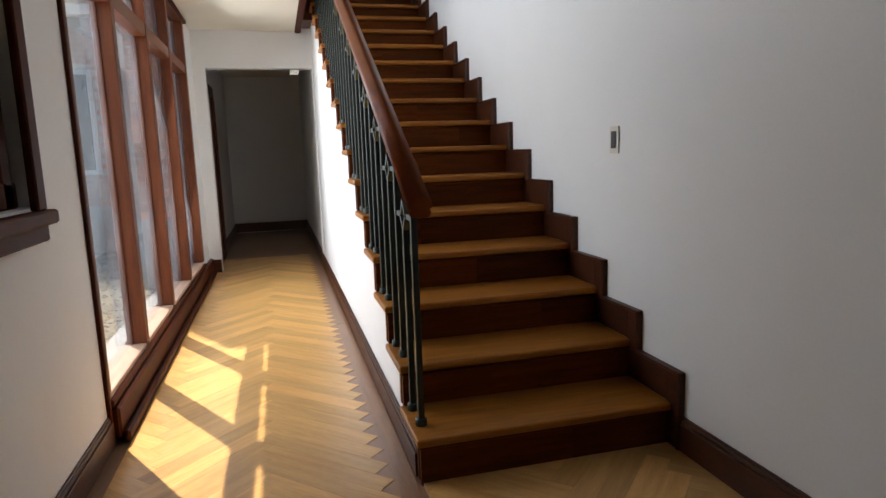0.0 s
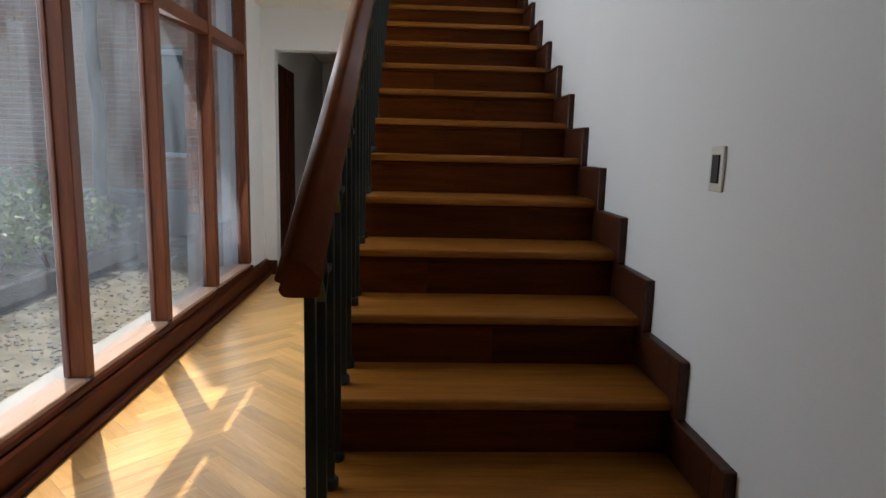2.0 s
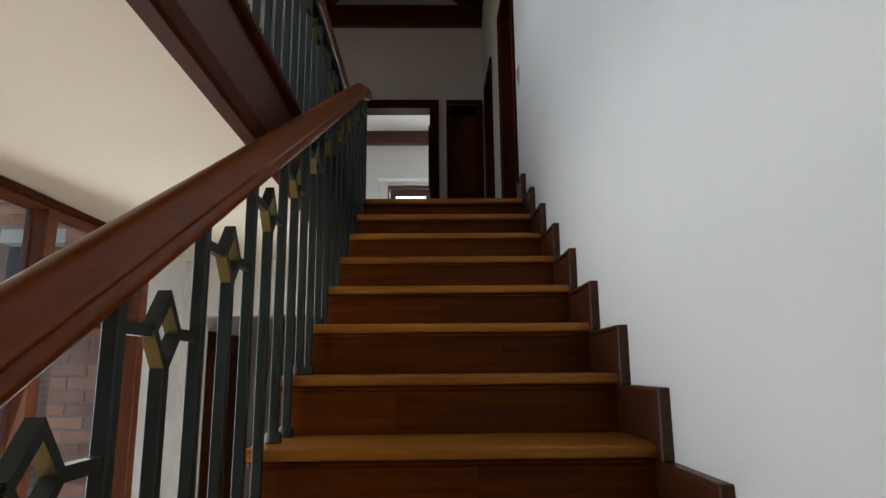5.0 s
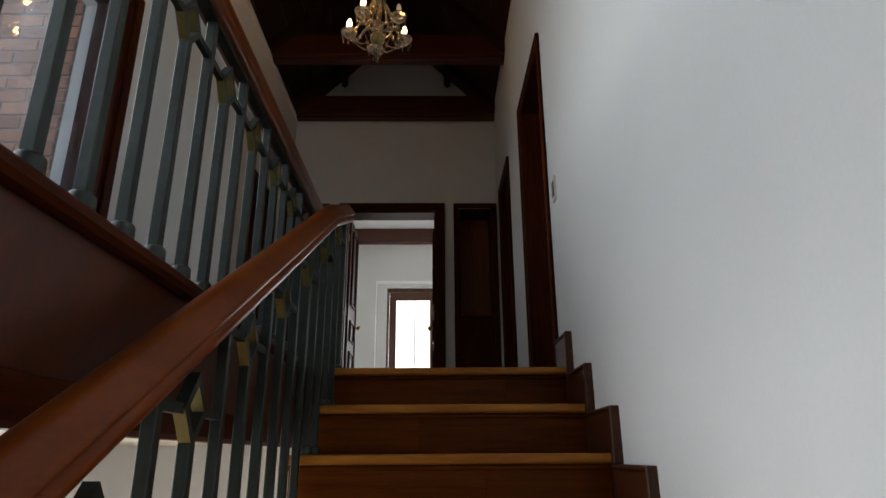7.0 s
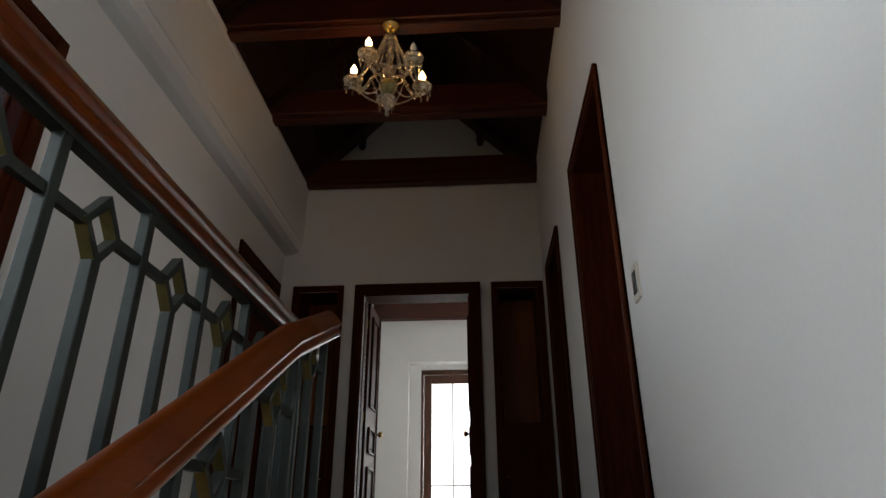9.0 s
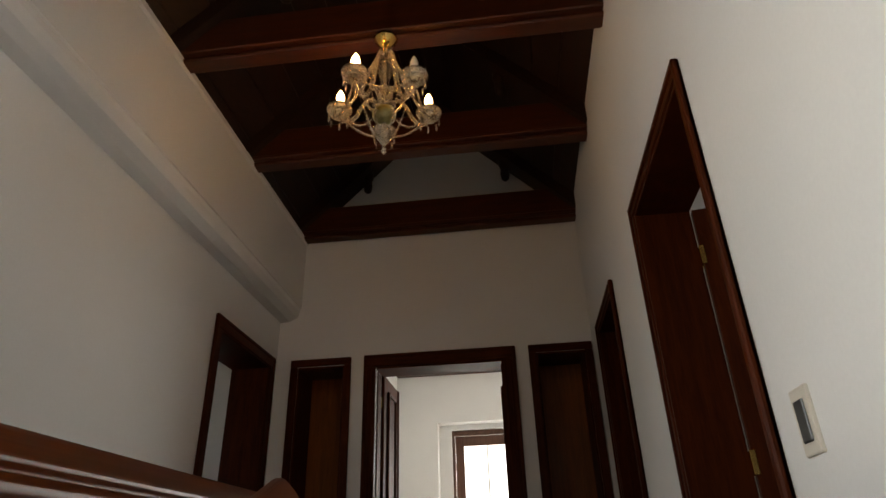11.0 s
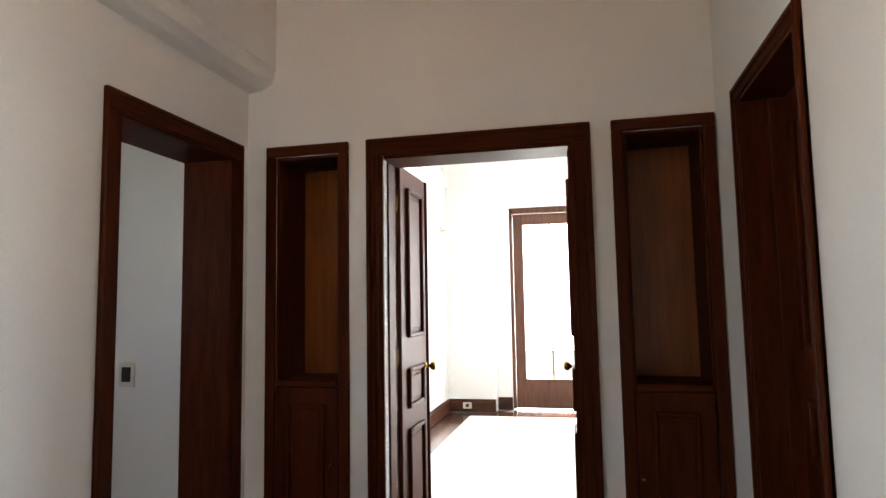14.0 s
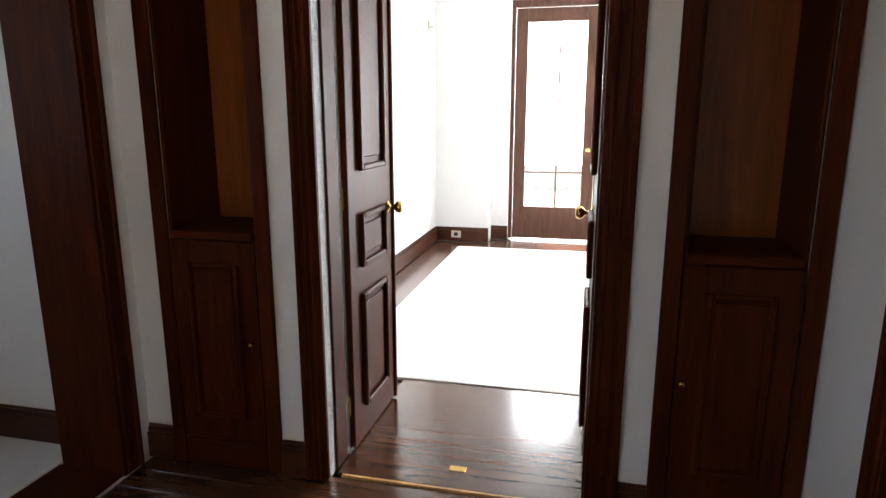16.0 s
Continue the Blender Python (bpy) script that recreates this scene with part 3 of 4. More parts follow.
setting("window_head_trim", bx(-0.33, -0.295, 2.90, 6.88, 2.645, 2.684, 0.006), M_CASING_H, "dark wooden head moulding above the windows", "trim")
# small casement in the white wall near the start
w = tagged(thing("window_2", (WX, 2.0, 1.1), "dark framed wooden casement in the white wall", "window"), kind="structure")
part("sill", bx(WX - 0.02, WX + 0.055, 1.38, 2.415, 1.07, 1.12, 0.008), M_CASING_H, w)
part("apron", bx(WX + 0.001, WX + 0.025, 1.43, 2.39, 1.01, 1.07, 0.006), M_CASING_H, w)
for a, c in ((1.43, 1.51), (2.305, 2.385)):
    part("casing", bx(WX + 0.001, WX + 0.030, a, c, 1.12, 2.33, 0.006), M_CASING, w)
    part("stile", bx(WX - 0.12, WX - 0.05, a + (0.06 if a < 2 else -0.05), c + (0.06 if a < 2 else -0.05), 1.13, 2.25, 0.006), M_CASING, w)
part("casing", bx(WX + 0.001, WX + 0.030, 1.43, 2.385, 2.25, 2.33, 0.006), M_CASING_H, w)
part("bottom_rail", bx(WX - 0.12, WX - 0.05, 1.53, 2.36, 1.13, 1.22, 0.006), M_CASING_H, w)
part("panel", bx(WX - 0.10, WX - 0.08, 1.53, 2.36, 1.22, 2.25, 0.004), M_CASING, w)
# added dark board that blocks the opening behind the casement
part("shutter_back", bx(WX - 0.25, WX - 0.18, 1.46, 2.41, 1.13, 2.25), M_CASING, w)
# gallery window
glazing("window_3", UX, [0.05, 1.17, 2.29, 3.41, 4.53, 5.65, 6.77], 3.45, 4.94, [], UX - 0.17, UX + 0.012, "row of dark wooden windows above the gallery", pw=0.075, wood=M_CASING)
w3 = tagged(thing("window_casing", (UX, 6.8, 3.4), "dark wooden casing round the gallery window", "trim"), kind="structure")
part("side", bx(UX + 0.001, UX + 0.024, 6.77, 6.84, 3.38, 4.99, 0.005), M_CASING, w3)
part("head", bx(UX + 0.001, UX + 0.024, 0.0, 6.77, 4.92, 4.99, 0.005), M_CASING_H, w3)
part("sill", bx(UX + 0.001, UX + 0.05, 0.0, 6.84, 3.38, 3.44, 0.006), M_CASING_H, w3)

# corridor beyond the opening: dark cupboard doors
for y0 in (7.57, 8.12):
    c = thing("cupboard_door", (-0.26, y0, 0), "tall dark wooden cupboard door in the passage", "door", "passage cupboards")
    part("frame", bx(-0.299, -0.24, y0, y0 + 0.5, 0.0, 2.2, 0.008), M_CASING, c)
    part("panel", bx(-0.24, -0.228, y0 + 0.08, y0 + 0.42, 0.15, 2.05, 0.006), M_CASING, c)

# ---------- switches ----------
def switch(name, at, side, label):
    x, y, z = at
    s = thing(name, at, label, "switch", "switches")
    if side == "w":
        part("plate", bx(x - 0.009, x + 0.001, y - 0.038, y + 0.038, z - 0.064, z + 0.064, 0.004, seg=2), M_PLATE, s)
        part("rocker", bx(x - 0.013, x - 0.008, y - 0.021, y + 0.021, z - 0.040, z + 0.040, 0.002), M_BLACK, s)
    else:
        part("plate", bx(x - 0.046, x + 0.046, y - 0.009, y + 0.001, z - 0.064, z + 0.064, 0.004, seg=2), M_PLATE, s)
        part("rocker", bx(x - 0.027, x + 0.027, y - 0.013, y - 0.008, z - 0.038, z + 0.038, 0.002), M_BLACK, s)


switch("light_switch", (WR, 2.607, 1.308), "w", "ivory light switch with a black rocker on the white wall")
switch("light_switch", (WR, 6.955, 3.925), "w", "ivory light switch with a black rocker beside the upper doorway")
switch("light_switch", (-0.835, YE, 3.902), "s", "ivory light switch with a black rocker in the side room")

# ---------- door cases upstairs ----------
def case_x(name, x0, x1, y, z0, z1, depth, label, cw=0.075, lining=True, near=None):
    """Casing round an opening in a wall that faces south, with jamb linings."""
    d = tagged(thing(name, ((x0 + x1) / 2, y, z0), label, "door frame"), kind="structure")
    near = near or cw
    for a, c, inn in ((x0, x0 + near, 1), (x1 - cw, x1, -1)):
        part("casing", bx(a, c, y - 0.022, y - 0.001, z0, z1 - cw, 0.005), M_CASING, d)
        e = a if inn == 1 else c - 0.022
        part("back_band", bx(e, e + 0.022, y - 0.034, y - 0.022, z0, z1 - 0.001, 0.005), M_CASING, d)
        e = c - 0.016 if inn == 1 else a
        e2 = (a + c) / 2 - 0.002
        part("middle_bead", bx(e2, e2 + 0.011, y - 0.028, y - 0.022, z0, z1 - cw, 0.003), M_CASING, d)
        part("inner_bead", bx(e, e + 0.016, y - 0.030, y - 0.022, z0, z1 - cw + 0.016, 0.004), M_CASING, d)
    part("head_casing", bx(x0, x1, y - 0.022, y - 0.001, z1 - cw, z1, 0.005), M_CASING_H, d)
    part("head_band", bx(x0, x1, y - 0.034, y - 0.022, z1 - 0.022, z1, 0.005), M_CASING_H, d)
    if lining:
        part("lining", bx(x0 + near - 0.002, x0 + near + 0.010, y - 0.014, y + depth, z0, z1 - cw, 0.002), M_CASING, d)
        part("lining", bx(x1 - cw - 0.014, x1 - cw + 0.002, y - 0.014, y + depth, z0, z1 - cw, 0.002), M_CASING, d)
        if depth > 0.1:
            part("stop", bx(x0 + near + 0.009, x0 + near + 0.018, y + 0.05, y + 0.15, z0, z1 - cw - 0.014, 0.005), M_CASING, d)
            part("stop", bx(x1 - cw - 0.020, x1 - cw - 0.013, y + 0.05, y + 0.15, z0, z1 - cw - 0.014, 0.005), M_CASING, d)
        part("head_lining", bx(x0 + cw, x1 - cw, y - 0.014, y + depth, z1 - cw - 0.014, z1 - cw, 0.002), M_CASING_H, d)
    return d


def case_y(name, y0, y1, x, side, z0, z1, depth, label, cw=0.075):
    """Casing round an opening in a wall that faces east (side 1) or west (side -1)."""
    d = tagged(thing(name, (x, (y0 + y1) / 2, z0), label, "door frame"), kind="structure")
    f = lambda t: (min(x + side * 0.001, x + side * t), max(x + side * 0.001, x + side * t))
    for a, c, first in ((y0, y0 + cw, True), (y1 - cw, y1, False)):
        part("casing", bx(*f(0.016), a, c, z0, z1 - cw, 0.005), M_CASING, d)
        e = a if first else c - 0.022
        part("back_band", bx(*f(0.024), e, e + 0.022, z0, z1 - 0.001, 0.005), M_CASING, d)
    part("head_casing", bx(*f(0.016), y0, y1, z1 - cw, z1, 0.005), M_CASING_H, d)
    part("head_band", bx(*f(0.024), y0, y1, z1 - 0.022, z1, 0.005), M_CASING_H, d)
    xa, xb = sorted((x + side * 0.010, x - side * depth))
    if depth < 0.2:
        part("stop", bx(x - side * 0.168, x - side * 0.085, y1 - cw - 0.034, y1 - cw - 0.013, z0, z1 - cw - 0.014, 0.003), M_CASING, d)
    part("lining", bx(xa, xb, y0 + cw - 0.002, y0 + cw + 0.014, z0, z1 - cw, 0.002), M_CASING, d)
    part("lining", bx(xa, xb, y1 - cw - 0.014, y1 - cw + 0.002, z0, z1 - cw, 0.002), M_CASING, d)
    part("head_lining", bx(xa, xb, y0 + cw, y1 - cw, z1 - cw - 0.014, z1 - cw, 0.002), M_CASING_H, d)
    return d


case_x("door_frame_1", DR[0], DR[1], YE, UP, CT, 0.20, "dark moulded wooden frame of the double doorway", 0.085, near=0.070)
case_y("door_frame_2", 7.105, 7.995, WR, -1, UP, CT - 0.025, 0.205, "dark moulded wooden door frame in the long wall", 0.05)
case_y("door_frame_3", 8.70, 9.43, WR, -1, UP, CT - 0.025, 0.195, "dark moulded wooden door frame near the hall corner", 0.05)
case_y("door_frame_4", 8.825, 9.73, UX, 1, UP, CT + 0.005, 0.255, "dark moulded wooden door frame to the carpeted side room")
case_x("door_frame_5", -1.495, -0.985, YE, UP, CT, 0.01, "dark wooden door frame in the side room", 0.075, False)
single("side_room_door", bx(-1.42, -1.06, YE - 0.012, YE - 0.001, UP, CT - 0.075, 0.003), M_CASING, "closed dark wooden door in the side room", "door")


def panel_door(name, w, h, label, knob=True, t=0.04, wide=0.006, infill=None):
    """A door leaf in its own frame: hinge edge at x = 0, thickness about y = 0; three panels with bolection mouldings."""
    d = thing(name, (0, 0, 0), label, "door")
    part("leaf", bx(0, w, -t / 2, t / 2, 0.008, h, 0.003), M_CASING, d)
    m = 0.095
    for za, zb in ((0.14, 0.60), (0.70, 0.905), (1.06, h - 0.10)):
        for s in (-1, 1):
            ya, yb = sorted((s * t / 2, s * (t / 2 + 0.019)))
            part("panel_moulding", bx(m, m + 0.022, ya, yb, za, zb, 0.005), M_CASING, d)
            b = bx(w - m - 0.022, w - m, ya, yb, za, zb, 0.005)
            part("panel_moulding", b, M_CASING, d)
            part("panel_moulding", bx(m + 0.022, w - m - 0.022, ya, yb, za, za + 0.022, 0.005), M_CASING_H, d)
            part("panel_moulding", bx(m + 0.022, w - m - 0.022, ya, yb, zb - 0.022, zb, 0.005), M_CASING_H, d)
            ya, yb = sorted((s * t / 2, s * (t / 2 + 0.006)))
            part("panel", bx(m + 0.045, w - m - 0.045, ya, yb, za + 0.045, zb - 0.045, 0.005), infill or M_CASING, d)
    part("astragal", bx(w, w + 0.016, -t / 2 - 0.012, t / 2 - 0.004, 0.008, h, 0.005), M_CASING, d)
    if knob:
        for s in (-1, 1):
            b = lathe([(0.026, 0.0), (0.026, 0.006), (0.009, 0.010), (0.009, 0.030), (0.022, 0.040), (0.027, 0.052), (0.022, 0.064), (0.008, 0.068)], 16)
            bmesh.ops.transform(b, matrix=Matrix.Translation((w - 0.045, s * t / 2, 0.885)) @ Matrix.Rotation(-s * math.pi / 2, 4, "X"), verts=b.verts[:])
            part("knob", b, M_BRASS, d, "brass knob")
    for z in (0.18, h / 2, h - 0.2):
        b = bx(-0.006, 0.012, -t / 2 - wide, t / 2 + wide, z - 0.04, z + 0.04, 0.002)
        part("hinge", b, M_BRASS, d, "brass hinge")
    return d


leaf = panel_door("double_door_leaf", 0.465, 1.94, "open dark wooden door leaf with three moulded panels and brass knob", wide=-0.012)
leaf.matrix_basis = pose(0.570, 9.995, UP, 0, 0, 89.2)
tagged(leaf, group="double doors")
leaf2 = copy_thing(leaf, pose(1.456, 10.01, UP, 0, 0, 90.5) @ Matrix.Scale(1, 4))
# this leaf's panels get the lighter wood to look lit
leaf3 = panel_door("bedroom_door", 0.70, 1.93, "open dark wooden bedroom door with brass hinges", infill=M_LIT_PANEL)
leaf3.matrix_basis = pose(WR + 0.209, 7.928, UP, 0, 0, -9)
# closed leaf stands in for an ajar door before a dark room
leaf4 = panel_door("closet_door", 0.585, 1.93, "closed dark wooden door standing in for the dark, ajar corner doorway", wide=-0.012)
leaf4.matrix_basis = pose(WR + 0.150, 9.342, UP, 0, 0, -90)


# ---------- corner niches with cupboards ----------
def niche(x0, x1, knob_x):
    z0, z1, cw = UP, UP + 2.026, 0.052
    n = thing("niche_cupboard", ((x0 + x1) / 2, YE, z0), "dark wooden display niche over a panelled cupboard set in the wall", "cupboard", "hall niches")
    zs = z0 + 0.876
    for a, c in ((x0, x0 + cw), (x1 - cw, x1)):
        part("casing", bx(a, c, YE - 0.022, YE - 0.001, z0, z1 - cw, 0.005), M_CASING, n)
        part("side", bx(a + (cw - 0.002 if a == x0 else 0), a + (cw + 0.012 if a == x0 else -0.012 + 0.002), YE - 0.001, YE + 0.30, z0, z1 - cw, 0.002), M_CASING, n)
    part("head_casing", bx(x0, x1, YE - 0.022, YE - 0.001, z1 - cw, z1, 0.005), M_CASING_H, n)
    part("top", bx(x0 + cw, x1 - cw, YE - 0.001, YE + 0.30, z1 - cw - 0.014, z1 - cw, 0.002), M_CASING_H, n)
    # back panel in the lighter colour, for warm light inside the niche
    part("back_panel", bx(x0 + cw, x1 - cw, YE + 0.29, YE + 0.31, z0, z1 - cw, 0.002), M_LIT_PANEL, n)
    part("shelf", bx(x0 + cw + 0.012, x1 - cw - 0.012, YE - 0.018, YE + 0.289, zs - 0.03, zs, 0.004), M_CASING_H, n)
    part("plinth", bx(x0 + cw + 0.001, x1 - cw - 0.001, YE - 0.016, YE - 0.002, z0, z0 + 0.10, 0.003), M_CASING_H, n)
    a, c = x0 + cw + 0.004, x1 - cw - 0.004
    dd = part("door", bx(a, c, YE - 0.016, YE + 0.004, z0 + 0.105, zs - 0.034, 0.003), M_CASING, n)
    za, zb = z0 + 0.20, zs - 0.11
    m = 0.065
    for p, q in ((a + m, a + m + 0.018), (c - m - 0.018, c - m)):
        part("moulding", bx(p, q, YE - 0.026, YE - 0.016, za, zb, 0.004), M_CASING, dd)
    for p, q in ((za, za + 0.018), (zb - 0.018, zb)):
        part("moulding", bx(a + m + 0.018, c - m - 0.018, YE - 0.026, YE - 0.016, p, q, 0.004), M_CASING_H, dd)
    part("panel", bx(a + m + 0.026, c - m - 0.026, YE - 0.020, YE - 0.016, za + 0.026, zb - 0.026, 0.003), M_CASING, dd)
    b = lathe([(0.007, 0), (0.005, 0.008), (0.010, 0.014), (0.010, 0.020), (0.004, 0.024)], 10)
    bmesh.ops.transform(b, matrix=Matrix.Translation((knob_x, YE - 0.016, z0 + 0.487)) @ Matrix.Rotation(math.pi / 2, 4, "X"), verts=b.verts[:])
    part("knob", b, M_BRASS, dd, "small brass knob")


niche(*NL, NL[1] - 0.085)
niche(*NR, NR[0] + 0.072)

# ---------- bright room ----------
setting("carpet", bx(0.20, 4.4, 10.675, 13.80, UP - 0.01, UP + 0.006, 0.003), M_CARPET, "cream wall-to-wall carpet with a dark board border", "carpet")
setting("carpet_side_room", bx(-1.49, -0.435, 7.45, YE - 0.03, UP - 0.01, UP + 0.006, 0.003), M_CARPET, "cream carpet of the side room", "carpet")
single("floor_plate", bx(0.965, 1.027, 9.938, 9.972, UP - 0.004, UP + 0.004, 0.002), M_BRASS, "small brass floor bolt plate in the doorway", "plate")
setting("threshold_side_room", bx(-0.433, UX - 0.001, 8.90, 9.655, UP - 0.02, UP + 0.005, 0.003), M_CASING_H, "dark wooden threshold of the side room", "trim")
setting("threshold_bedroom", bx(WR + 0.001, WR + 0.165, 7.16, 7.945, UP - 0.02, UP + 0.005, 0.003), M_CASING_H, "dark wooden threshold of the bedroom", "trim")
setting("threshold_closet", bx(WR + 0.001, WR + 0.165, 8.745, 9.385, UP - 0.02, UP + 0.005, 0.003), M_CASING_H, "dark wooden threshold of the corner doorway", "trim")
setting("threshold_strip", bx(0.60, 1.46, 9.822, 9.834, UP - 0.01, UP + 0.003, 0.001), M_PARQUET, "pale inlaid strip across the threshold", "trim")
for z in (3.22, 3.90, 4.38, 4.87):
    single("jamb_hinge", bx(1.435, 1.4415, 9.945, 9.998, z - 0.045, z + 0.045, 0.002), M_BRASS, "brass hinge plate on the dark door lining", "hinge", "door hinges")
o = thing("wall_outlet", (0.12, 14.078, UP + 0.07), "small pale socket plate set in the dark skirting", "outlet")
part("plate", bx(0.07, 0.17, 14.070, 14.078, UP + 0.035, UP + 0.105, 0.003), M_PLATE, o)
part("socket", bx(0.10, 0.14, 14.067, 14.071, UP + 0.052, UP + 0.088, 0.002), M_BLACK, o)
b = bx(-0.10, -0.088, 13.80, 13.88, 5.04, 5.12, 0.003)
bx(-0.088, -0.05, 13.83, 13.85, 5.06, 5.08, 0.003, bm=b)
single("wall_bracket", b, M_PLATE, "small white lamp bracket on the bright wall", "bracket")
b = bx(-0.10, -0.06, YE + 0.2, 14.10, 5.66, 5.72, 0.01)
bx(-0.10, -0.07, YE + 0.2, 14.28, 5.60, 5.66, 0.008, bm=b)
setting("picture_rail", b, M_WHITE, "white moulded picture rail", "trim")
fd = tagged(thing("door_balcony", (1.1, 14.4, UP), "wooden glazed balcony door with a thin muntin grid", "door"), kind="structure")
xa, xb, yd = 0.587, 1.76, 14.36
for a, c in ((xa, xa + 0.07), (xb - 0.07, xb)):
    part("casing", bx(a, c, yd - 0.03, yd + 0.04, UP, 5.36, 0.006), M_WORN, fd)
part("casing", bx(xa + 0.07, xb - 0.07, yd - 0.03, yd + 0.04, 5.29, 5.36, 0.006), M_WORN, fd)
for a, c in ((xa + 0.075, xa + 0.19), (1.345, 1.46)):
    part("stile", bx(a, c, yd - 0.015, yd + 0.025, UP + 0.01, 5.285, 0.004), M_WORN, fd)
part("stile", bx(1.465, 1.685, yd - 0.015, yd + 0.025, UP + 0.01, 5.285, 0.004), M_WORN, fd)
part("bottom_rail", bx(xa + 0.19, 1.345, yd - 0.015, yd + 0.025, UP + 0.01, 3.35, 0.004), M_WORN, fd)
part("top_rail", bx(xa + 0.19, 1.345, yd - 0.015, yd + 0.025, 5.155, 5.285, 0.004), M_WORN, fd)
part("muntin", bx(1.083, 1.099, yd - 0.006, yd + 0.016, 3.35, 5.155, 0.002), M_WORN, fd)
part("muntin", bx(xa + 0.19, 1.345, yd - 0.005, yd + 0.015, 3.695, 3.711, 0.002), M_WORN, fd)
g = part("pane", bx(xa + 0.19, 1.345, yd + 0.002, yd + 0.007, 3.35, 5.155), M_CLEAR, fd)
g.visible_shadow = False
b = lathe([(0.02, 0), (0.02, 0.005), (0.008, 0.01), (0.008, 0.03), (0.024, 0.045), (0.018, 0.06)], 12)
bmesh.ops.transform(b, matrix=Matrix.Translation((1.40, yd - 0.015, 3.93)) @ Matrix.Rotation(math.pi / 2, 4, "X"), verts=b.verts[:])
part("knob", b, M_BRASS, fd, "brass knob")

# added emissive sheet gives the overexposed white of the sky
M_GLOW, _t, _b = nodes_of("glowing_sky_backdrop")
_b.inputs["Base Color"].default_value = (0.8, 0.8, 0.8, 1)
_b.inputs["Emission Color"].default_value = (0.96, 0.98, 1.0, 1)
_b.inputs["Emission Strength"].default_value = 2.2
setting("backdrop", bx(-25, 35, 66, 66.2, -10, 40), M_GLOW, "plain bright sky beyond the balcony", "sky")

# ---------- chandelier ----------
CX, CY, CB = 1.035, 7.81, 5.285
ch = thing("chandelier", (CX, CY, TIE), "crystal chandelier with five arms, bead swags and three lit candle bulbs", "chandelier")
part("canopy", lathe([(0.012, -0.05), (0.03, -0.035), (0.055, -0.012), (0.058, 0.0)], 18, (CX, CY, TIE)), M_BRASS, ch, "gilt ceiling canopy")
part("chain", lathe([(0.006, 0.58), (0.006, 0.66)], 8, (CX, CY, CB)), M_BRASS, ch, "gilt hanging rod")
part("stem", lathe([(0.02, 0.24), (0.034, 0.27), (0.040, 0.32), (0.026, 0.36), (0.020, 0.40), (0.030, 0.44), (0.032, 0.50), (0.022, 0.54), (0.045, 0.565), (0.040, 0.585), (0.012, 0.60)], 14, (CX, CY, CB)), M_CRYSTAL, ch, "turned crystal stem")
part("hub", lathe([(0.02, 0.165), (0.048, 0.19), (0.054, 0.215), (0.045, 0.24), (0.02, 0.25)], 14, (CX, CY, CB)), M_OLIVE, ch, "olive gilt hub")
part("finial", lathe([(0.003, 0.0), (0.011, 0.012), (0.009, 0.026), (0.004, 0.04), (0.016, 0.06), (0.044, 0.10), (0.050, 0.125), (0.018, 0.150), (0.012, 0.168)], 14, (CX, CY, CB)), M_CRYSTAL, ch, "cut crystal finial")


def beads(bm, p, q, sag, n, r):
    p, q = Vector(p), Vector(q)
    for i in range(n + 1):
        t = i / n
        c = p.lerp(q, t) - Vector((0, 0, sag * 4 * t * (1 - t)))
        bmesh.ops.create_icosphere(bm, subdivisions=1, radius=r * (1.0 if i % 2 else 1.25), matrix=Matrix.Translation(c))


swag = bmesh.new()
tips = []
for i in range(5):
    a = radians(102 + 72 * i)
    ca, sa = math.cos(a), math.sin(a)
    P = lambda r, h: (CX + ca * r, CY + sa * r, CB + h)
    lit = i in (1, 2, 4)
    arm = part("arm", sweep(circle(0.010, 8), [P(0.02, 0.245), P(0.045, 0.30), P(0.075, 0.315), P(0.105, 0.285), P(0.13, 0.235), P(0.165, 0.205), P(0.20, 0.22), P(0.215, 0.27)], smooth=True), M_CRYSTAL, ch, "curved crystal arm")
    tip = P(0.215, 0.268)
    tips.append(tip)
    part("drip_pan", lathe([(0.012, -0.022), (0.040, -0.014), (0.060, 0.016), (0.060, 0.026), (0.052, 0.034), (0.026, 0.022), (0.014, 0.02)], 16, tip), M_CRYSTAL, arm, "cut crystal drip pan").data.shade_flat()
    part("candle", lathe([(0.012, 0.02), (0.013, 0.03), (0.012, 0.063), (0.010, 0.066)], 10, tip), M_PLATE, arm, "ivory candle sleeve")
    part("bulb", lathe([(0.008, 0.066), (0.017, 0.080), (0.019, 0.092), (0.013, 0.114), (0.005, 0.130), (0.001, 0.136)], 12, tip), M_BULB if lit else M_BULB_OFF, arm, "lit flame bulb" if lit else "unlit flame bulb")
    for j in range(7):
        b2 = 2 * math.pi * j / 7
        x, y2 = tip[0] + 0.047 * math.cos(b2), tip[1] + 0.047 * math.sin(b2)
        beads(swag, (x, y2, tip[2] + 0.02), (x, y2, tip[2] - 0.025), 0, 2, 0.0045)
        lathe([(0.001, -0.062), (0.006, -0.05), (0.004, -0.036), (0.001, -0.03)], 6, (x, y2, tip[2]), swag)
    beads(swag, P(0.042, 0.57), tip, 0.05, 26, 0.0065)
    beads(swag, P(0.044, 0.565), P(0.085, 0.32), 0.0, 16, 0.006)
    beads(swag, P(0.05, 0.21), P(0.17, 0.225), 0.04, 12, 0.006)
    beads(swag, P(0.05, 0.12), P(0.10, 0.285), 0.01, 10, 0.006)
for i in range(5):
    beads(swag, tips[i], tips[(i + 1) % 5], 0.05, 20, 0.0065)
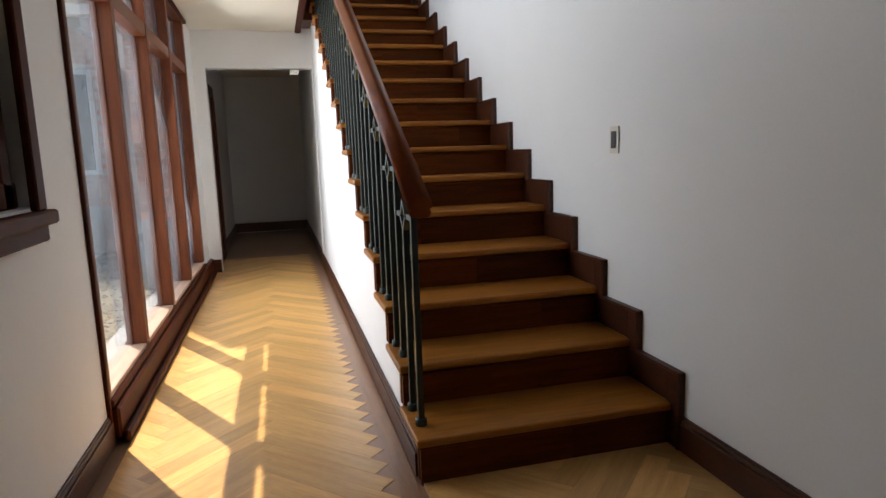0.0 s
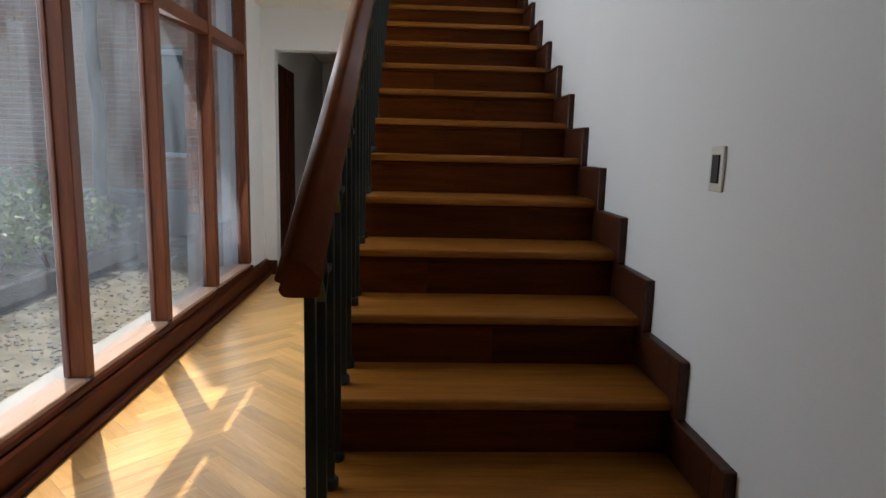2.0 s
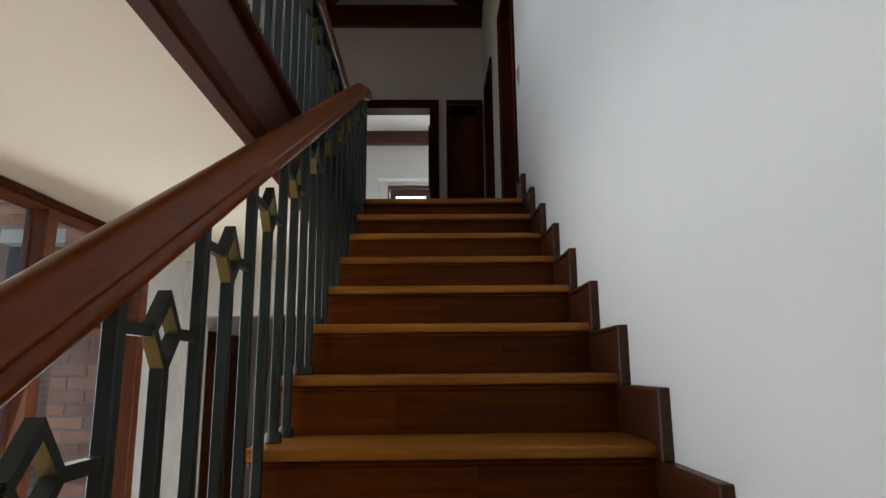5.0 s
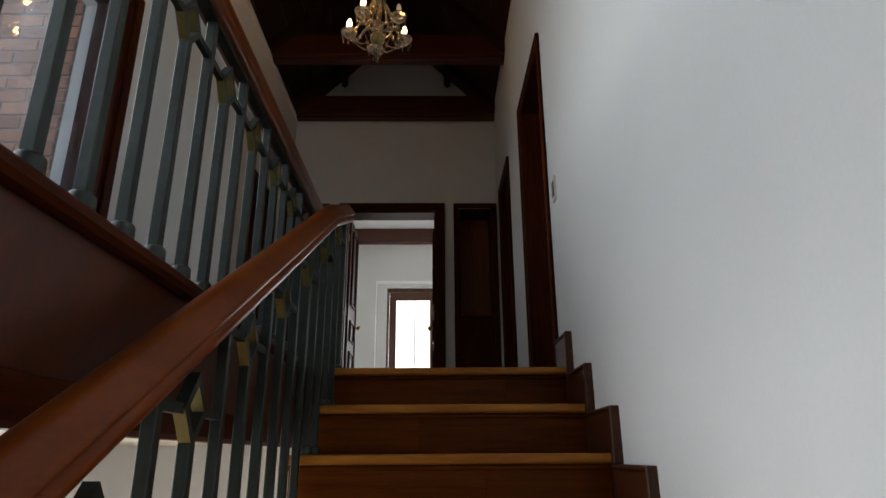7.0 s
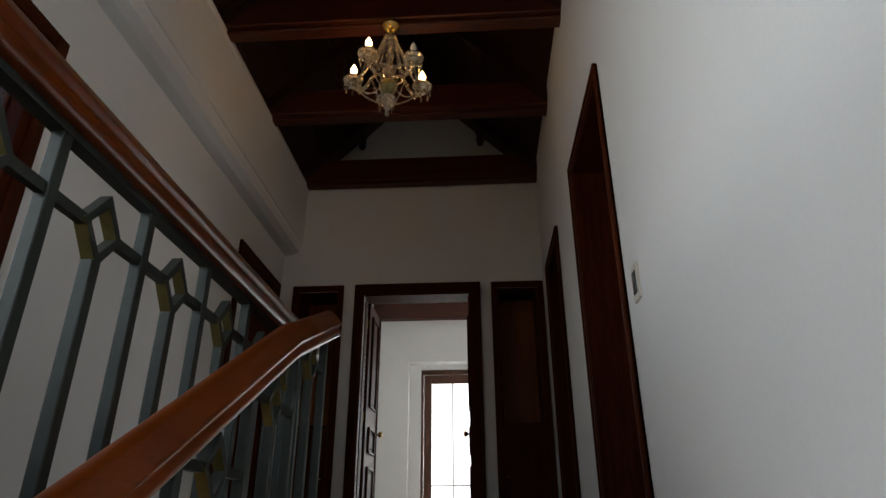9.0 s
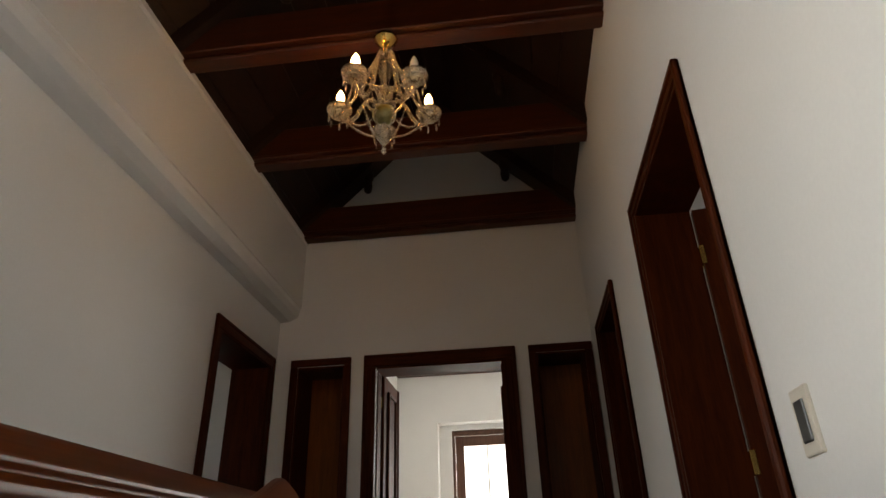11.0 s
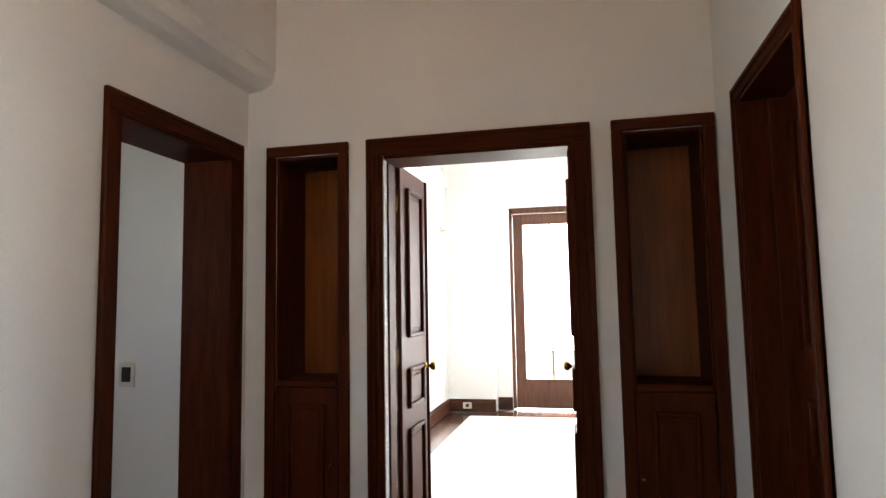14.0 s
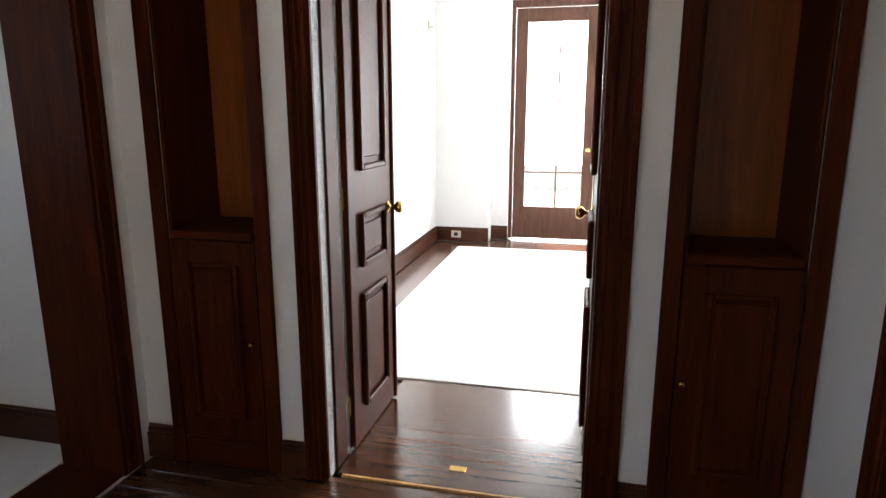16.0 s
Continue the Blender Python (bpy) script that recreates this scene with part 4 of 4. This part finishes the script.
tagged(part("bead_swag", swag, M_CRYSTAL, ch, "strings of crystal beads and drops"), kind="stuff")

# ---------- courtyard ----------
setting("ground", bx(-400, 400, -400, 400, -0.25, -0.21), M_GRAVEL, "pale gravel courtyard ground", "ground")
setting("courtyard_ground", bx(-9, -0.62, -6, 13, -0.215, -0.04), M_GRAVEL, "gravel and thin grass of the courtyard", "ground")
rnd = random.Random(5)


def brick_wall(name, x0, x1, y, z0, z1, holes, label, limit, side="s", bl=0.225, bh=0.068, j=0.011):
    """Brick facing towards the south on a mortar body; the nearest bricks are objects."""
    body = setting(name, bx(x0, x1, y, y + 0.3, z0, z1), M_MORTAR, label, "wall")
    BASE[body] = Vector((0, 0, 0))
    shapes = {}
    rest = bmesh.new()
    count = 0
    row = 0
    z = z0 + j
    while z + bh < z1:
        x = x0 + (0.0 if row % 2 else -(bl + j) / 2)
        while x < x1:
            a, c = max(x, x0), min(x + bl, x1)
            x += bl + j
            if c - a < 0.03 or any(a < h[1] and c > h[0] and z < h[3] and z + bh > h[2] for h in holes):
                continue
            out = 0.008 + 0.006 * rnd.random()
            if count < limit:
                key = round(c - a, 3)
                if key not in shapes:
                    q = bx(0, key, -0.010, 0.012, 0, bh, 0.003)
                    me = bpy.data.meshes.new("brick")
                    q.to_mesh(me)
                    q.free()
                    me.materials.append(M_BRICK)
                    shapes[key] = me
                o = new("brick", shapes[key])
                o.parent = body
                o.location = (a, y - out + 0.008, z)
                count += 1
            else:
                bx(a, c, y - out, y + 0.01, z, z + bh, bm=rest)
        z += bh + j
        row += 1
    if len(rest.verts):
        tagged(part("bricks", rest, M_BRICK, body), kind="stuff")
    else:
        rest.free()
    return body

brick_wall("wall_brick_pier", -0.93, -0.50, 6.90, 0.68, 6.4, (), "orange brick pier outside the corridor windows", 260)
setting("pier_base", bx(-0.95, -0.50, 6.88, 7.2, -0.1, 0.68), M_CONCRETE, "pale plastered base of the brick pier", "wall")
brick_wall("wall_brick_wing", -1.62, -0.45, 7.20, 2.9, 5.95, (), "brick face of the upper wing beside the gallery window", 200)
W2 = (-2.50, -2.02, 1.13, 2.64)
brick_wall("wall_brick_far", -6.5, -1.0, 10.2, 0.65, 5.2, (W2,), "weathered brick courtyard wall with a grey base", 0)
setting("far_wall_base", bx(-6.5, -1.0, 10.17, 10.5, -0.1, 0.65), M_CONCRETE, "grey plastered base of the courtyard wall", "wall")
w = tagged(thing("window_4", (-2.35, 10.2, 1.2), "white framed window in the courtyard wall", "window"), kind="structure")
for a, c, d, e in ((W2[0], W2[0] + 0.07, W2[2], W2[3]), (W2[1] - 0.07, W2[1], W2[2], W2[3]), (W2[0] + 0.07, W2[1] - 0.07, W2[2], W2[2] + 0.07), (W2[0] + 0.07, W2[1] - 0.07, W2[3] - 0.07, W2[3])):
    part("frame", bx(a, c, 10.16, 10.199, d, e, 0.005), M_WHITE, w)
part("pane", bx(W2[0] + 0.07, W2[1] - 0.07, 10.185, 10.195, W2[2] + 0.07, W2[3] - 0.07), M_BLACK, w)
setting("wall_courtyard_west", bx(-7.0, -6.5, -6, 10.5, -0.1, 3.2), M_CONCRETE, "grey courtyard wall", "wall")
single("planter_edge", bx(-2.16, -2.04, 3.6, 8.3, -0.1, 0.16, 0.01), M_GREYP, "low dark edging of the planting bed", "planter")
single("storage_box", bx(-2.9, -2.35, 9.45, 10.0, -0.05, 0.62, 0.02), M_GREYP, "dark grey box standing by the courtyard wall", "box")


def shrub(x, y, h, r, seed):
    q = random.Random(seed)
    s = thing("shrub", (x, y, -0.04), "leafy green shrub in the planting bed", "shrub", "courtyard shrubs")
    stems, leaves = bmesh.new(), bmesh.new()
    for i in range(9):
        a, l = q.uniform(0, 6.28), q.uniform(0.4, 1.0)
        end = Vector((x + r * l * math.cos(a), y + r * l * math.sin(a), h * q.uniform(0.45, 1.0)))
        mid = Vector((x, y, -0.04)).lerp(end, 0.5) + Vector((0, 0, 0.12))
        sweep(circle(0.008, 5), [(x, y, -0.05), mid, end], stems, up=(0.3, 0.2, 1))
        for k in range(95):
            c = mid.lerp(end, q.random() ** 0.6) + Vector((q.gauss(0, 0.13), q.gauss(0, 0.13), q.gauss(0, 0.11)))
            c.z = max(c.z, 0.03)
            m = Matrix.Translation(c) @ Euler((q.uniform(-1, 1), q.uniform(-1, 1), q.uniform(0, 6.3))).to_matrix().to_4x4()
            l2, w2 = q.uniform(0.06, 0.11), q.uniform(0.022, 0.040)
            v = [leaves.verts.new(m @ Vector(p)) for p in ((0, 0, 0), (l2 * 0.5, w2, 0.008), (l2, 0, -0.006), (l2 * 0.5, -w2, 0.008))]
            leaves.faces.new(v)
    part("stems", stems, M_BEAM, s)
    tagged(part("leaves", leaves, M_LEAF, s), kind="stuff")


for i, (x, y, h, r) in enumerate(((-2.65, 5.2, 0.70, 0.45), (-2.6, 6.0, 0.78, 0.45), (-2.75, 6.8, 0.85, 0.5), (-2.6, 7.5, 0.75, 0.45), (-3.4, 6.2, 0.95, 0.55), (-3.5, 7.2, 1.0, 0.6), (-3.3, 8.2, 0.95, 0.6), (-4.3, 7.8, 1.1, 0.7), (-4.2, 6.6, 1.1, 0.65), (-2.7, 8.4, 0.6, 0.4))):
    shrub(x, y, h, r, 20 + i)

# slim tree by the courtyard wall
tree = thing("tree", (-3.1, 9.75, -0.04), "slim dark tree trunk standing before the brick wall", "tree")
part("trunk", sweep(circle(0.085, 9), [(-3.10, 9.75, -0.06), (-3.13, 9.74, 0.8), (-3.09, 9.76, 1.7), (-3.14, 9.72, 2.6), (-3.10, 9.70, 3.4)], up=(1, 0.2, 0.1), smooth=True), M_GREYP, tree)
q = random.Random(77)
leaves = bmesh.new()
for a in (0.3, 1.7, 2.9, 4.1, 5.4):
    end = Vector((-3.1 + 0.8 * math.cos(a), 9.6 + 0.35 * math.sin(a), 4.0 + 0.5 * math.sin(3 * a)))
    part("limb", sweep(circle(0.03, 6), [(-3.10, 9.70, 3.3), (-3.10 + 0.3 * math.cos(a), 9.66, 3.65), end], up=(0.3, 0.2, 1)), M_GREYP, tree)
    for k in range(150):
        c = end + Vector((q.gauss(0, 0.28), q.gauss(0, 0.16), q.gauss(0, 0.22)))
        m = Matrix.Translation(c) @ Euler((q.uniform(-1, 1), q.uniform(-1, 1), q.uniform(0, 6.3))).to_matrix().to_4x4()
        l2, w2 = q.uniform(0.05, 0.09), q.uniform(0.018, 0.03)
        leaves.faces.new([leaves.verts.new(m @ Vector(p)) for p in ((0, 0, 0), (l2 * 0.5, w2, 0.008), (l2, 0, -0.006), (l2 * 0.5, -w2, 0.008))])
tagged(part("crown", leaves, M_LEAF, tree), kind="stuff")

# ---------- parquet, last ----------
def clip(poly, x0, x1, y0, y1):
    for ax, lim, keep in ((0, x0, 1), (0, x1, -1), (1, y0, 1), (1, y1, -1)):
        res = []
        for i, p in enumerate(poly):
            q = poly[(i + 1) % len(poly)]
            a, c = (p[ax] - lim) * keep, (q[ax] - lim) * keep
            if a >= 0:
                res.append(p)
            if (a < 0) != (c < 0):
                t = a / (a - c)
                res.append((p[0] + (q[0] - p[0]) * t, p[1] + (q[1] - p[1]) * t))
        poly = res
        if len(poly) < 3:
            return []
    return poly


def herringbone(floor, w, n, region, spine, skip_right_of=None):
    """Herringbone planks of width w and length n * w, clipped to the region; spine is the x of one zigzag."""
    x0, x1, y0, y1 = region
    s = math.sqrt(0.5)
    L = n * w
    rows = int((y1 - y0) / (w * 2 * s)) + 3 * n
    for chain in range(-3, 5):
        cx = spine + chain * 2 * L * s
        for i in range(-2 * n, rows):
            for flat in (True, False):
                u0, u1, v0, v1 = (i * w, i * w + L, i * w, (i + 1) * w) if flat else ((i - 1) * w, i * w, i * w, i * w + L)
                if flat and skip_right_of is not None and cx > skip_right_of:
                    continue
                g = 0.0004
                u0, u1, v0, v1 = u0 + g, u1 - g, v0 + g, v1 - g
                poly = [(cx + s * (u - v), y0 - 0.3 + s * (u + v)) for u, v in ((u0, v0), (u1, v0), (u1, v1), (u0, v1))]
                poly = clip(poly, x0, x1, y0, y1)
                if len(poly) < 3:
                    continue
                area = abs(sum(p[0] * q[1] - q[0] * p[1] for p, q in zip(poly, poly[1:] + poly[:1]))) / 2
                if area < 3e-4:
                    continue
                cen = Vector((sum(p[0] for p in poly) / len(poly), sum(p[1] for p in poly) / len(poly), 0))
                rot = Matrix.Rotation(radians(-45 if flat else 45), 4, "Z")
                inv = rot.inverted()
                z = -0.0004 * rnd.random()
                b = bmesh.new()
                top = [b.verts.new(inv @ (Vector((p[0], p[1], z)) - cen)) for p in poly]
                bot = [b.verts.new(v.co - Vector((0, 0, 0.013))) for v in top]
                b.faces.new(top)
                for k in range(len(top)):
                    m = (k + 1) % len(top)
                    b.faces.new((top[k], bot[k], bot[m], top[m]))
                bmesh.ops.recalc_face_normals(b, faces=b.faces[:])
                me = bpy.data.meshes.new("plank")
                b.to_mesh(me)
                b.free()
                me.materials.append(M_PARQUET)
                o = new("plank", me)
                o.parent = floor
                o.matrix_basis = Matrix.Translation(cen) @ rot


floor = bpy.data.objects["floor"]
FX0, FX1 = -0.248, 0.93
herringbone(floor, 0.095, 7, (FX0, FX1, 0.6, 8.3), -0.085, 0.63)
herringbone(floor, 0.095, 7, (0.96, WR - 0.02, 0.2, nose(1) + 0.025), 1.5)
for d, e in ((nose(1) - 0.1, 4.6), (4.602, 7.5), (7.502, 8.3)):
    part("border_board", bx(0.76, XS - 0.027, d, e, -0.013, -0.0022, 0.001), M_BORDER, floor)
for i in range(9):
    part("floor_board", bx(0.58, 1.47, 9.84 + 0.092 * i, 9.9315 + 0.092 * i, UP - 0.012, UP - 0.0005, 0.0004), M_HALLFLOOR, bpy.data.objects["floor_upper"])
for i in range(26):
    part("floor_board", bx(UX + 0.02, WR - 0.02, 7.0 + 0.108 * i, 7.106 + 0.108 * i, UP - 0.012, UP - 0.0005, 0.001), M_HALLFLOOR, bpy.data.objects["floor_upper"])

# loose pebbles on the courtyard ground by the glazing
rng = random.Random(11)
ico = bmesh.new()
bmesh.ops.create_icosphere(ico, subdivisions=1, radius=1.0)
unit = [v.co.copy() for v in ico.verts]
tris = [[v.index for v in f.verts] for f in ico.faces]
ico.free()
verts, faces = [], []
for i in range(4200):
    x, y, r = -0.72 - 2.6 * rng.random() ** 1.5, rng.uniform(0.8, 9.2), rng.uniform(0.006, 0.020)
    base = len(verts)
    turn = Matrix.Rotation(rng.uniform(0, 6.28), 3, "Z")
    sx, sy, sz = rng.uniform(0.8, 1.4), rng.uniform(0.7, 1.1), rng.uniform(0.4, 0.7)
    for u in unit:
        q = turn @ Vector((u.x * r * sx, u.y * r * sy, u.z * r * sz))
        verts.append((x + q.x, y + q.y, -0.04 + r * sz * 0.6 + q.z))
    faces += [[base + k for k in t] for t in tris]
me = bpy.data.meshes.new("gravel")
me.from_pydata(verts, [], faces)
me.materials.append(M_PEBBLE)
tagged(new("gravel", me), "loose grey pebbles on the courtyard ground", "gravel", kind="stuff")
